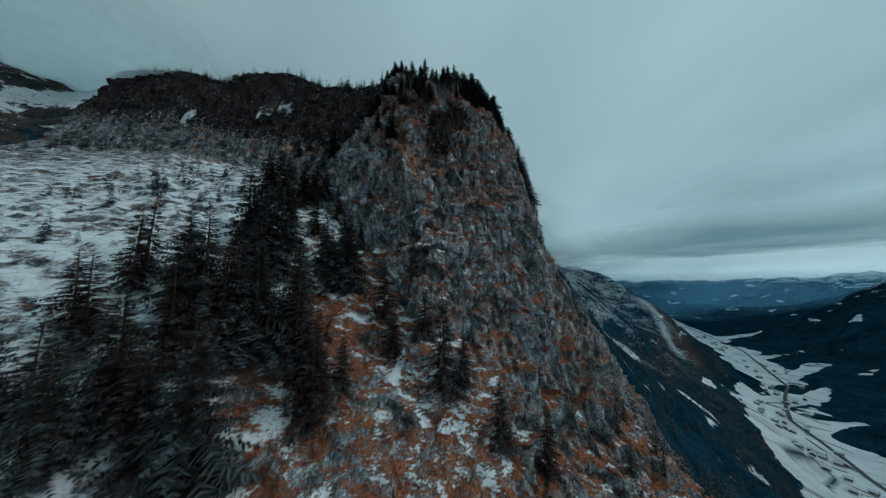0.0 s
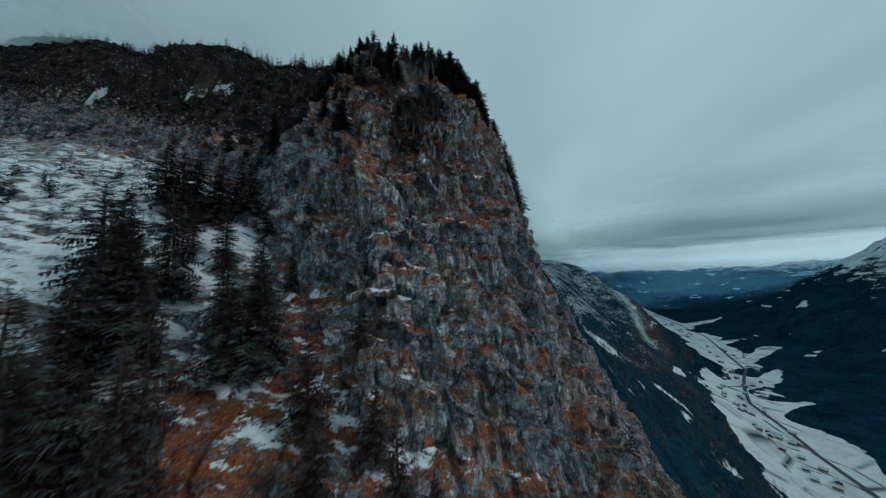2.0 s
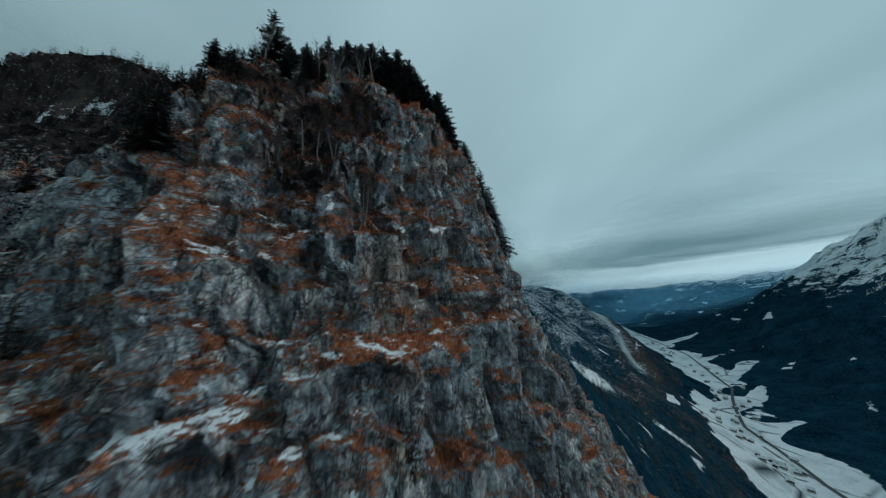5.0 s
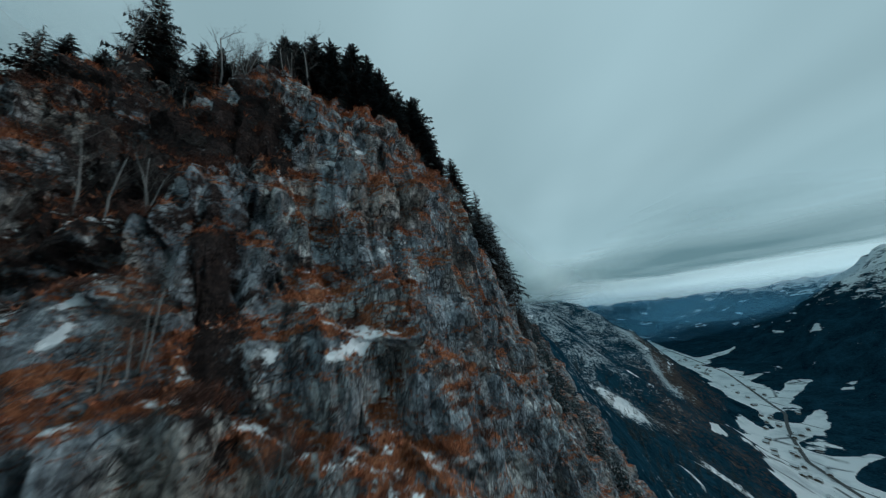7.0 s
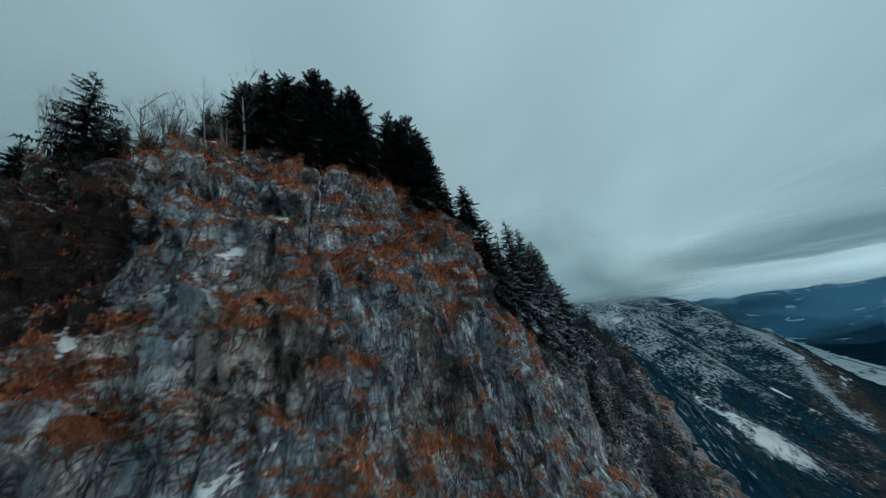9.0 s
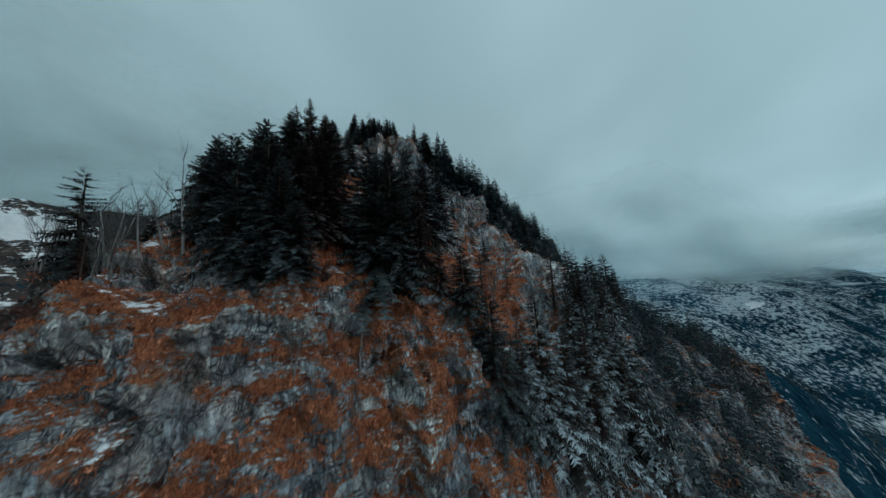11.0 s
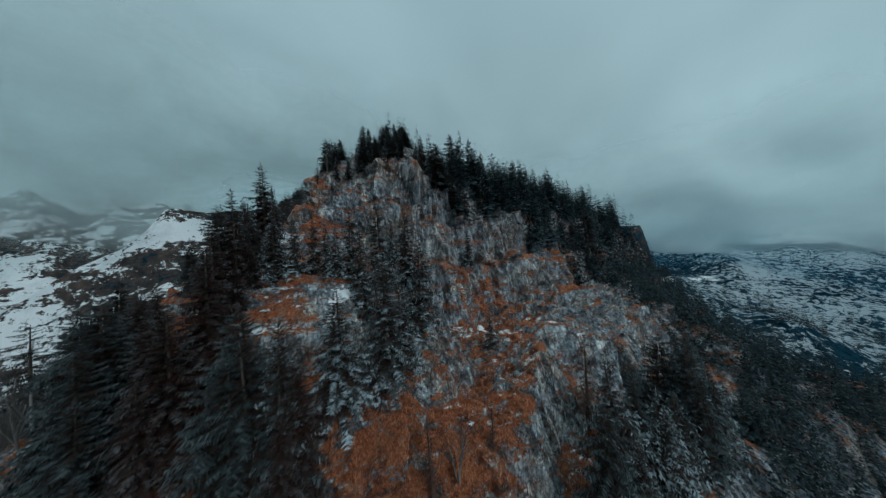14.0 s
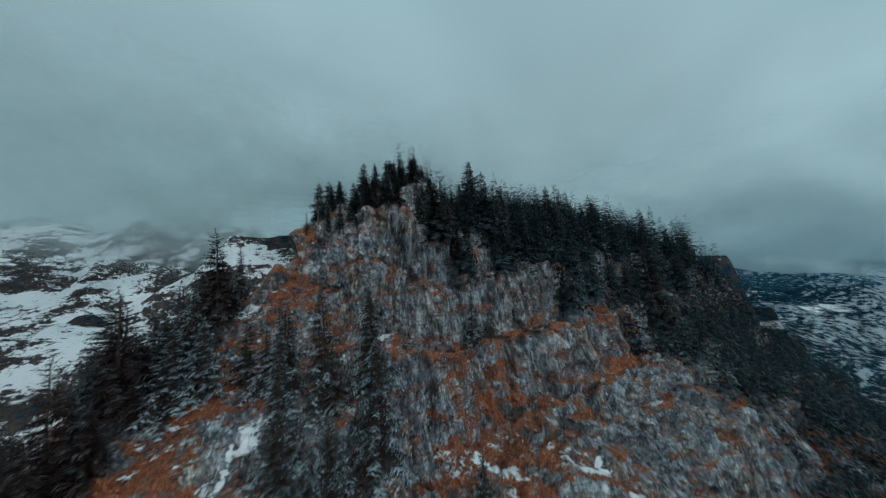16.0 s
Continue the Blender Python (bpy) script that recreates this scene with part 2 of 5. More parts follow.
    mh2 = n.node("ShaderNodeMix")
    n.link(smask, mh2.inputs[0]), n.link(mh.outputs[0], mh2.inputs[2])
    n.link(n.math("ADD", n.math("MULTIPLY", n.noise(flat, 0.6, 3), 0.3), 1.4), mh2.inputs[3])
    n.link(n.bump(mh2.outputs[0], 1.0, 0.8), b.inputs["Normal"])
    b.inputs["Specular IOR Level"].default_value = 0.25
    return m


def valley_material():
    """Wooded slopes with clearings, snowy meadows and rocky heights, seen from far."""
    m, nt, b = material("wooded_valley")
    n = Net(nt)
    flat = n.coord()
    contour = n.coord((1, 1, 1.8))
    belts = n.coord((1, 1, 3.4))
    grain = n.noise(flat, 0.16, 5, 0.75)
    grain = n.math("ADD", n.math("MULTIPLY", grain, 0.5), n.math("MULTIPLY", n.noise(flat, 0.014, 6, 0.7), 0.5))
    # blue haze of distance is mixed into the trees' base colour
    hazy_woods = n.ramp(grain, (0.40, (0.003, 0.015, 0.026)), (0.60, (0.016, 0.064, 0.098)))
    meadow = n.ramp(n.noise(flat, 0.011, 6, 0.7), (0.36, (0.66, 0.70, 0.73)), (0.52, (0.90, 0.92, 0.94)))
    hedge = n.node("ShaderNodeTexVoronoi", Scale=0.011)
    hedge.feature = "DISTANCE_TO_EDGE"
    n.link(n.coord((1, 0.55, 0.1), (0, 0, radians(-38))), hedge.inputs["Vector"])
    lines = n.math("MULTIPLY", n.math("SUBTRACT", 1.0, n.math("MULTIPLY", hedge.outputs["Distance"], 22.0, True), True), step(n, n.noise(flat, 0.013, 3), 0.5, 0.1))
    lines = n.math("MULTIPLY", lines, n.attr("fields"))
    meadow = n.mix(lines, meadow, (0.03, 0.05, 0.06))
    spots = step(n, n.noise(flat, 0.05, 5, 0.75), 0.67, 0.04)
    meadow = n.mix(n.math("MULTIPLY", spots, n.math("MULTIPLY", n.attr("fields"), 0.9)), meadow, (0.012, 0.026, 0.035))
    brown = n.ramp(n.noise(flat, 0.06, 6, 0.75), (0.35, (0.024, 0.027, 0.031)), (0.7, (0.13, 0.096, 0.082)))
    wob = n.math("MULTIPLY", n.math("SUBTRACT", n.noise(contour, 0.010, 6, 0.66), 0.5), 1.1)
    fine = n.math("MULTIPLY", n.math("SUBTRACT", n.noise(flat, 0.13, 6, 0.80), 0.5), 2.1)
    wide = n.attr("broad")
    wob = n.math("MULTIPLY", wob, n.math("ADD", 1.0, n.math("MULTIPLY", wide, 1.5)))
    fine = n.math("MULTIPLY", fine, n.math("SUBTRACT", 1.0, n.math("MULTIPLY", wide, 0.10)))
    streaks = n.math("MULTIPLY", n.math("SUBTRACT", n.noise(n.coord((1, 0.4, 1.6), (0, 0, radians(28))), 0.030, 7, 0.76), 0.5), 2.5)
    both = n.math("ADD", n.math("ADD", wob, fine), n.math("MULTIPLY", streaks, wide))
    col = n.mix(step(n, n.math("ADD", n.attr("bare"), both), 0.5, 0.12), hazy_woods, brown)
    clear = step(n, n.noise(belts, 0.0050, 5, 0.54), 0.652, 0.018)
    level = n.math("ADD", n.attr("fields"), n.math("MULTIPLY", n.math("SUBTRACT", n.noise(flat, 0.0085, 5, 0.6, 0.5), 0.5), 1.5))
    level = n.math("MULTIPLY", step(n, level, 0.50, 0.04), n.math("MULTIPLY", n.attr("fields"), 6.0, True))
    high = step(n, n.math("ADD", n.attr("snow"), n.math("SUBTRACT", both, n.math("MULTIPLY", wide, 0.02))), 0.5, 0.08)
    smask = n.math("MAXIMUM", n.math("MAXIMUM", clear, level), high)
    dusted = n.mix(n.math("MAXIMUM", n.math("MAXIMUM", clear, level), wide), (0.46, 0.53, 0.57), meadow)
    col = n.mix(smask, col, dusted)
    n.link(col, b.inputs["Base Color"])
    b.inputs["Roughness"].default_value = 0.95
    b.inputs["Specular IOR Level"].default_value = 0.0
    n.link(n.bump(n.noise(flat, 0.08, 6, 0.75), 0.8, 9.0), b.inputs["Normal"])
    return m


def bark_material(name, low, high):
    m, nt, b = material(name)
    n = Net(nt)
    n.link(n.ramp(n.noise(n.coord((1, 1, 0.3)), 6, 6, 0.7), (0.3, low), (0.7, high)), b.inputs["Base Color"])
    b.inputs["Roughness"].default_value = 0.95
    n.link(n.bump(n.noise(n.coord((1, 1, 0.2)), 9, 4), 0.6, 0.03), b.inputs["Normal"])
    return m


def needle_material(name, low, high, frost, inner=(0.030, 0.017, 0.014)):
    """Conifer sprays: brown dead twigs inside, needles outside, rime on the tips."""
    m, nt, b = material(name)
    n = Net(nt)
    inf = n.node("ShaderNodeObjectInfo")
    geo = n.node("ShaderNodeNewGeometry")
    tip = n.attr("tip")
    isl = n.ramp(geo.outputs["Random Per Island"], (0.0, low), (1.0, high))
    col = n.mix(n.math("MULTIPLY", inf.outputs["Random"], 0.5), isl, tuple(0.5 * v for v in low))
    patch = n.noise(n.coord(), 5.0, 4, 0.65)
    brownish = step(n, n.math("ADD", tip, n.math("MULTIPLY", n.math("SUBTRACT", patch, 0.5), 1.2)), 0.45, 0.35)
    col = n.mix(brownish, inner, col)
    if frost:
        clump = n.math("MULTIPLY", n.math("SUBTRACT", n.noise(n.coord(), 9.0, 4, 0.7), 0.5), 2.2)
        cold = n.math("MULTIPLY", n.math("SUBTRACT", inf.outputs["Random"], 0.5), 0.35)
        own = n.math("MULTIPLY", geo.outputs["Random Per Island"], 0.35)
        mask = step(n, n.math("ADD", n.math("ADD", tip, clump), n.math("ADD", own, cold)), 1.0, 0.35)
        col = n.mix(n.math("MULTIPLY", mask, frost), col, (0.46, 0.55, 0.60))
    n.link(col, b.inputs["Base Color"])
    b.inputs["Roughness"].default_value = 0.85
    b.inputs["Specular IOR Level"].default_value = 0.15
    return m


M_ROCK = rock_material()
M_VALLEY = valley_material()
M_BARK = bark_material("spruce_bark", (0.035, 0.026, 0.022), (0.12, 0.09, 0.075))
M_GREY = bark_material("pale_bark", (0.10, 0.10, 0.10), (0.34, 0.33, 0.32))
M_TWIG = bark_material("bare_twigs", (0.05, 0.045, 0.045), (0.12, 0.11, 0.105))
M_RUST = bark_material("rusty_twigs", (0.045, 0.02, 0.015), (0.13, 0.055, 0.04))
M_NEEDLE = needle_material("spruce_needles", (0.021, 0.029, 0.031), (0.060, 0.074, 0.076), 0.11, (0.034, 0.020, 0.016))
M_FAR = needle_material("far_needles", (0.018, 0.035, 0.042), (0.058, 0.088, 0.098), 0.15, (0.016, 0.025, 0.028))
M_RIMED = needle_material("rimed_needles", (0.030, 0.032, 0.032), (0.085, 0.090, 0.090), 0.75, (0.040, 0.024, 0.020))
M_BROWN = needle_material("brown_needles", (0.026, 0.017, 0.016), (0.062, 0.040, 0.035), 0.12, (0.032, 0.014, 0.011))
M_GRASS, _nt, _b = material("dry_grass_blades")
_n = Net(_nt)
_geo = _n.node("ShaderNodeNewGeometry")
_n.link(_n.ramp(_geo.outputs["Random Per Island"], (0.0, (0.13, 0.036, 0.018)), (0.5, (0.56, 0.170, 0.080)), (1.0, (0.92, 0.39, 0.21))), _b.inputs["Base Color"])
_b.inputs["Roughness"].default_value = 0.9


def cloud_material(name, scale, detail):
    m, nt, b = material(name)
    n = Net(nt)
    tr, tl, mx, out = n.node("ShaderNodeBsdfTransparent"), n.node("ShaderNodeBsdfTranslucent"), n.node("ShaderNodeMixShader"), nt.nodes["Material Output"]
    tl.inputs["Color"].default_value = (0.54, 0.64, 0.66, 1)
    nt.nodes.remove(b)
    wisp = n.noise(n.coord((1, 1, 1)), scale, detail, 0.55, 0.5)
    fac = n.math("MULTIPLY", step(n, n.math("ADD", wisp, n.math("MULTIPLY", n.attr("thick"), 0.55)), 0.78, 0.55), 0.96)
    n.link(fac, mx.inputs[0]), n.link(tr.outputs[0], mx.inputs[1]), n.link(tl.outputs[0], mx.inputs[2])
    n.link(mx.outputs[0], out.inputs[0])
    return m


M_CLOUD = cloud_material("cloud_vapour", 0.0035, 6)
M_DECK = cloud_material("cloud_deck", 0.0009, 3)


def veil_material(name, colour, strength, scale):
    m, nt, b = material(name)
    n = Net(nt)
    tr, tl, mx, out = n.node("ShaderNodeBsdfTransparent"), n.node("ShaderNodeBsdfTranslucent"), n.node("ShaderNodeMixShader"), nt.nodes["Material Output"]
    tl.inputs["Color"].default_value = colour
    nt.nodes.remove(b)
    wisp = n.noise(n.coord((1, 1, 1.8)), scale, 5, 0.55)
    n.link(n.math("MULTIPLY", n.math("MULTIPLY", n.attr("thick"), strength), n.math("ADD", wisp, 0.5), True), mx.inputs[0])
    n.link(tr.outputs[0], mx.inputs[1]), n.link(tl.outputs[0], mx.inputs[2])
    n.link(mx.outputs[0], out.inputs[0])
    return m


# bluish translucent colour for the sheets that imitate aerial haze
M_HAZE = veil_material("distance_haze", (0.22, 0.55, 0.80, 1), 0.26, 0.0012)
# darker copy of the fog: the cloud's own shade put into its colour
M_DIM = veil_material("shaded_cloud_base", (0.22, 0.29, 0.31, 1), 0.50, 0.0012)
M_FOG = veil_material("cloud_fog", (0.90, 0.98, 0.98, 1), 0.62, 0.0040)


def plain_material(name, colour, rough=0.8):
    m, nt, b = material(name)
    n = Net(nt)
    n.link(n.mix(0.35, colour, n.ramp(n.noise(n.coord(), 0.8, 4, 0.6), (0.3, tuple(0.6 * v for v in colour)), (0.7, tuple(min(1, 1.25 * v) for v in colour)))), b.inputs["Base Color"])
    b.inputs["Roughness"].default_value = rough
    return m


M_WALL = plain_material("pale_plaster", (0.42, 0.41, 0.39))
M_BOARD = plain_material("dark_boards", (0.09, 0.065, 0.05))
M_ROOF = plain_material("snowy_roof", (0.55, 0.58, 0.60))
M_ROAD = plain_material("wet_asphalt", (0.045, 0.048, 0.05), 0.6)

# ---- the mountain: its shape ----
def hashed(ix, iy, iz, seed):
    """Even numbers from 0 to 1 for whole-number cells."""
    h = (ix.astype(np.int64) * 374761393 + iy.astype(np.int64) * 668265263 + iz.astype(np.int64) * 2147483647 + seed * 974634777) & 0xFFFFFFFF
    h = ((h ^ (h >> 13)) * 1274126177) & 0xFFFFFFFF
    h = ((h ^ (h >> 16)) * 2246822519) & 0xFFFFFFFF
    return ((h ^ (h >> 15)) & 0xFFFFFF) / float(0x1000000)


def vnoise(x, y, z, seed=0):
    """Smooth noise from -1 to 1."""
    fx, fy, fz = np.floor(x), np.floor(y), np.floor(z)
    ux, uy, uz = x - fx, y - fy, z - fz
    ux, uy, uz = (u * u * (3 - 2 * u) for u in (ux, uy, uz))
    total = 0
    for i in (0, 1):
        for j in (0, 1):
            for k in (0, 1):
                w = (ux if i else 1 - ux) * (uy if j else 1 - uy) * (uz if k else 1 - uz)
                total = total + w * hashed(fx + i, fy + j, fz + k, seed)
    return 2 * total - 1


def fbm(x, y, z, octaves=4, gain=0.5, seed=0, ridged=False):
    total, amp, norm, f = 0, 1.0, 0.0, 1.0
    for o in range(octaves):
        v = vnoise(x * f, y * f, z * f, seed + o * 17)
        total = total + amp * ((1 - 2 * np.abs(v)) if ridged else v)
        norm, amp, f = norm + amp, amp * gain, f * 2.03
    return total / norm


def cells(x, y, z, seed=0):
    """Of the nearest scattered point: a random value, a random tilt of its facet here, and how far the border to the next one is."""
    fx, fy, fz = np.floor(x), np.floor(y), np.floor(z)
    d1, d2, val, face = np.full(x.shape, 9.0), np.full(x.shape, 9.0), np.zeros(x.shape), np.zeros(x.shape)
    for i in (-1, 0, 1):
        for j in (-1, 0, 1):
            for k in (-1, 0, 1):
                cx, cy, cz = fx + i, fy + j, fz + k
                r = hashed(cx, cy, cz, seed)
                r2, r3, r4 = (r * 977.13) % 1.0, (r * 3571.7) % 1.0, (r * 7919.3) % 1.0
                ox, oy, oz = cx + r2 - x, cy + r3 - y, cz + r4 - z
                d = ox * ox + oy * oy + oz * oz
                near = d < d1
                d2 = np.where(near, d1, np.minimum(d2, d))
                val = np.where(near, r, val)
                face = np.where(near, ox * (r3 - 0.5) + oy * (r4 - 0.5) + oz * (r2 - 0.5), face)
                d1 = np.where(near, d, d1)
    return val, 2 * face, np.sqrt(d2) - np.sqrt(d1)


def beside(x, y, line):
    """Signed distance from a line in plan (positive to its right) and the line's height at the nearest place."""
    best, side, height = np.full(x.shape, 1e18), np.zeros(x.shape), np.zeros(x.shape)
    for (ax, ay, az), (bx, by, bz) in zip(line, line[1:]):
        dx, dy = bx - ax, by - ay
        s = np.clip(((x - ax) * dx + (y - ay) * dy) / (dx * dx + dy * dy), 0, 1)
        px, py = x - ax - s * dx, y - ay - s * dy
        d = px * px + py * py
        near = d < best - 1e-9
        best = np.where(near, d, best)
        side = np.where(near, np.sign(px * dy - py * dx), side)
        height = np.where(near, az + s * (bz - az), height)
    return np.sqrt(best) * np.where(side == 0, 1, side), height


def smax(a, b, k):
    h = np.clip(0.5 + 0.5 * (a - b) / k, 0, 1)
    return b + (a - b) * h + k * h * (1 - h)


def smin(a, b, k):
    return -smax(-a, -b, k)


# brinks of the lower crag and of the upper tower, and the valley's course
BRINK = [(-90, 132, 55), (-59.4, 129.4, 61.3), (-31.9, 122.8, 75), (-15.6, 117.5, 68.5), (-4.4, 123.5, 70.7), (8.7, 124.9, 74), (16.5, 134.5, 82), (31.5, 134.9, 75.3), (36.4, 142.8, 77.2), (37.5, 150.3, 82.5), (50.3, 169.5, 79.5),
         (58.1, 183, 64), (66.6, 202.8, 62.3), (79, 242.5, 64.8), (77, 300, 67), (90, 400, 48), (200, 700, 10)]
TOWER = [(-95, 212, 158), (-60, 207.2, 163.6), (-36.1, 203.7, 173.8), (-25.3, 214, 171.5), (-1.7, 222, 168), (10, 249, 153), (18.3, 267.2, 150.8), (17.6, 305, 151), (20, 345, 150), (40, 420, 140)]
COURSE = [(-700, -1500, -440), (330, -250, -430), (640, 170, -430), (880, 640, -430), (1050, 850, -430), (1375, 1091, -428), (1749, 1625, -424), (2197, 2512, -418), (3200, 4300, -405)]
OUT_D, OUT_Z = (0, 5, 12, 17, 22, 34, 57, 100, 200, 330, 500, 900), (0, -12, -29, -40, -43, -72, -126, -166, -265, -385, -520, -800)
IN_D, IN_Z = (0, 9, 17, 26, 40, 60, 100, 150, 300), (0, 19.5, 28.5, 40, 52, 50, 48, 20, -60)
FACE_D, FACE_Z = (0, 5, 12, 18, 28, 45, 80, 700), (0, -14.5, -33, -38, -60, -130, -260, -2500)
TOP_D, TOP_Z = (0, 8, 20, 45, 90, 160, 260), (0, 8, 17, 30, 36, 22, -50)
# how much steeper the valley flank falls than the front, along y
RIDGE_X, RIDGE_Y, RIDGE_Z = (-400, -370, -279, -250, -163, -125, -60, 0), (310, 305, 280, 268, 258, 242, 225, 225), (266, 264, 236, 214, 206, 191, 172, 170)
STEEP_Y, STEEP = (95, 120, 150, 175, 205, 240), (0.15, 0.4, 1.45, 0.9, 0.65, 1.1)


def near_height(x, y):
    d, bz = beside(x, y, BRINK)
    flank = np.clip((x - 30) / 14, 0, 1)
    d = np.where(d > 0, d * (1 + np.interp(y, STEEP_Y, STEEP) * flank + 0.6 * np.clip((-8 - x) / 12, 0, 1)), d)
    crag = bz + np.where(d > 0, np.interp(d, OUT_D, OUT_Z), np.interp(-d, IN_D, IN_Z))
    crag = crag - np.maximum(0, -34 - 0.12 * (y - 120) - x) * 0.9
    t, tz = beside(x, y, TOWER)
    tower = tz + np.where(t > 0, np.interp(t, FACE_D, FACE_Z), np.interp(-t, TOP_D, TOP_Z))
    apron = 146 + 0.64 * (y - 187) - 0.87 * (x + 19) - 2.4 * np.maximum(0, -24 - x) - 1.04 * np.maximum(0, y - 196) - 3.0 * np.maximum(0, 168 - y) - 2.0 * np.maximum(0, x - 4)
    slope = 57 + 0.765 * (y - 143) - 0.30 * np.maximum(0, x + 87) - np.maximum(0, x - 15) * 1.0
    wall_y = 145 + 0.45 * np.clip(-87 - x, -87, 125) + 0.25 * np.maximum(0, -212 - x)
    wall = slope + np.maximum(0, y - wall_y) * np.interp(x, (-250, -180, -87), (1.5, 0.85, 0.78)) * np.clip((-x - 20) / 40, 0, 1)
    crest = np.interp(x, RIDGE_X, RIDGE_Z) - np.maximum(0, y - np.interp(x, RIDGE_X, RIDGE_Y)) * 0.7
    wall = smin(wall, crest, 10)
    return smax(smax(smax(crag, apron, 6), tower, 4), wall, 5)


def far_height(x, y):
    v, _ = beside(x, y, COURSE)
    n1 = fbm(x / 420, y / 420, 0 * x, 5, 0.5, 3, True)
    n2 = fbm(x / 130, y / 130, 0 * x, 4, 0.5, 9)
    left = np.interp(-v - 66 - 34 * n2, (0, 60, 300, 560, 760, 1200, 2600), (0, 18, 230, 420, 470, 560, 700))
    dr = v - 80 - 80 * n2 - 45 * n1
    right = np.interp(dr, (0, 220, 700, 1300, 1900, 3000), (0, 38, 420, 940, 1260, 1200))
    right = right * np.interp(0.62 * x + 0.78 * y - 0.6 * np.maximum(dr, 0), (1700, 2300, 3000), (1, 0.75, 0.34))
    h = np.where(v < 0, left, right)
    rough = np.clip(h / 260, 0, 1)
    h = h - 430 + rough * (np.where(v > 0, 120, 70) * n1 + 16 * n2)
    end = np.clip((y - 3300) / 900, 0, 1)
    h = np.maximum(h, -430 + end * (350 + 70 * n1))
    west = np.clip((-x - 260) / 700, 0, 1)
    h = h + west * (35 + 130 * n1) + np.clip((-x - 650) / 500, 0, 1) * (50 + 90 * n1)
    # a spur of the western ridge, falling towards the south
    spur = np.interp(y, (-260, -60, 150, 320, 500), (-150, 20, 232, 262, 200)) - 0.62 * np.abs(x + 520 + 14 * n2) + 26 * n1 + 16 * fbm(x / 60, y / 60, 0 * x, 4, 0.55, 13, True)
    h = smax(h, spur, 40)
    # the frosted hill above the bend of the valley
    knob = 50 - 0.95 * np.hypot((x - 455) * 0.85, (y - 1150) * 0.8) + 40 * n1
    return smax(h, knob, 30)


def height(x, y):
    """Height of the ground anywhere, before its small relief."""
    x, y = np.asarray(x, float), np.asarray(y, float)
    far = far_height(x, y)
    reach = np.maximum(np.maximum(-380 - x, x - 190), np.maximum(-60 - y, y - 420))
    w = np.clip(1 - reach / 160, 0, 1)
    w = w * w * (3 - 2 * w)
    return far * (1 - w) + near_height(x, y) * w


# ---- the mountain and the valley as meshes ----
def grid_mesh(name, xs, ys, shape, mat, attrs, chipped=False):
    """A sheet over the given lines in plan; shape gives vertices (n, 3); attrs: named values per vertex."""
    nx, ny = len(xs), len(ys)
    gx, gy = np.meshgrid(xs, ys)
    co, values = shape(gx, gy)
    i = (np.arange(ny - 1)[:, None] * nx + np.arange(nx - 1)[None]).ravel()
    quads = np.stack([i, i + 1, i + nx + 1, i + nx], 1).astype(np.int32)
    me = bpy.data.meshes.new(name)
    me.vertices.add(nx * ny)
    me.vertices.foreach_set("co", co.reshape(-1).astype(np.float32))
    me.loops.add(quads.size)
    me.loops.foreach_set("vertex_index", quads.ravel())
    me.polygons.add(len(quads))
    me.polygons.foreach_set("loop_start", np.arange(0, quads.size, 4, dtype=np.int32))
    me.update(calc_edges=True)
    if chipped:
        # broken rock keeps its facets
        nz = normals(co)[..., 2].ravel()[quads].mean(1)
        me.polygons.foreach_set("use_smooth", nz > 0.62)
    else:
        me.polygons.foreach_set("use_smooth", np.ones(len(quads), bool))
    for key, value in zip(attrs, values):
        a = me.attributes.new(key, "FLOAT", "POINT")
        a.data.foreach_set("value", value.ravel().astype(np.float32))
    me.materials.append(mat)
    me.validate()
    return new(name, me)


def normals(co):
    dx = np.gradient(co, axis=1)
    dy = np.gradient(co, axis=0)
    n = np.cross(dx, dy)
    return n / (np.linalg.norm(n, axis=2, keepdims=True) + 1e-9)


def blurred(a, k):
    """Mean over a window of 2k+1 samples each way."""
    for axis in (0, 1):
        p = np.concatenate([np.repeat(a.take([0], axis), k + 1, axis), a, np.repeat(a.take([-1], axis), k, axis)], axis)
        c = np.cumsum(p, axis)
        n = a.shape[axis]
        a = (c.take(range(2 * k + 1, 2 * k + 1 + n), axis) - c.take(range(0, n), axis)) / (2 * k + 1)
    return a


CRAG = {}


def terraced(z, period, wander, sharp):
    """Steps in height: flat treads and steep risers."""
    k = z / period + wander
    f = k - np.floor(k)
    return (np.floor(k) + np.clip((f - 0.5) * sharp + 0.5, 0, 1) - wander) * period


# snow that lies along ledges and in chutes: two ends and the half width
SHOULDER_SNOW = [((17, 133.3, 78.6), (27, 137.4, 86.1), 0.45), ((25.2, 130.7, 63.5), (31.6, 133.6, 67.4), 0.5), ((22.8, 122.3, 52), (28, 125, 54.2), 0.9), ((3.9, 117.7, 58.8), (5.8, 120.3, 59.2), 0.7),
                 ((4, 117.3, 55.7), (4.8, 118.7, 57.1), 0.6), ((15.1, 123.5, 53), (18, 122.8, 53), 0.6), ((18.3, 133.4, 79.6), (23.7, 134.6, 81.1), 0.6), ((25.3, 135.5, 83.4), (28, 138.1, 86.5), 0.35),
                 ((12.3, 129.9, 76.6), (17.1, 132.8, 76.5), 0.55), ((12.3, 130.3, 75.9), (20.7, 131, 76.9), 0.7), ((26.6, 135.7, 84.5), (27.4, 140.9, 88.2), 0.35), ((21.2, 131.7, 78.5), (23.6, 134.1, 79.7), 0.6)]
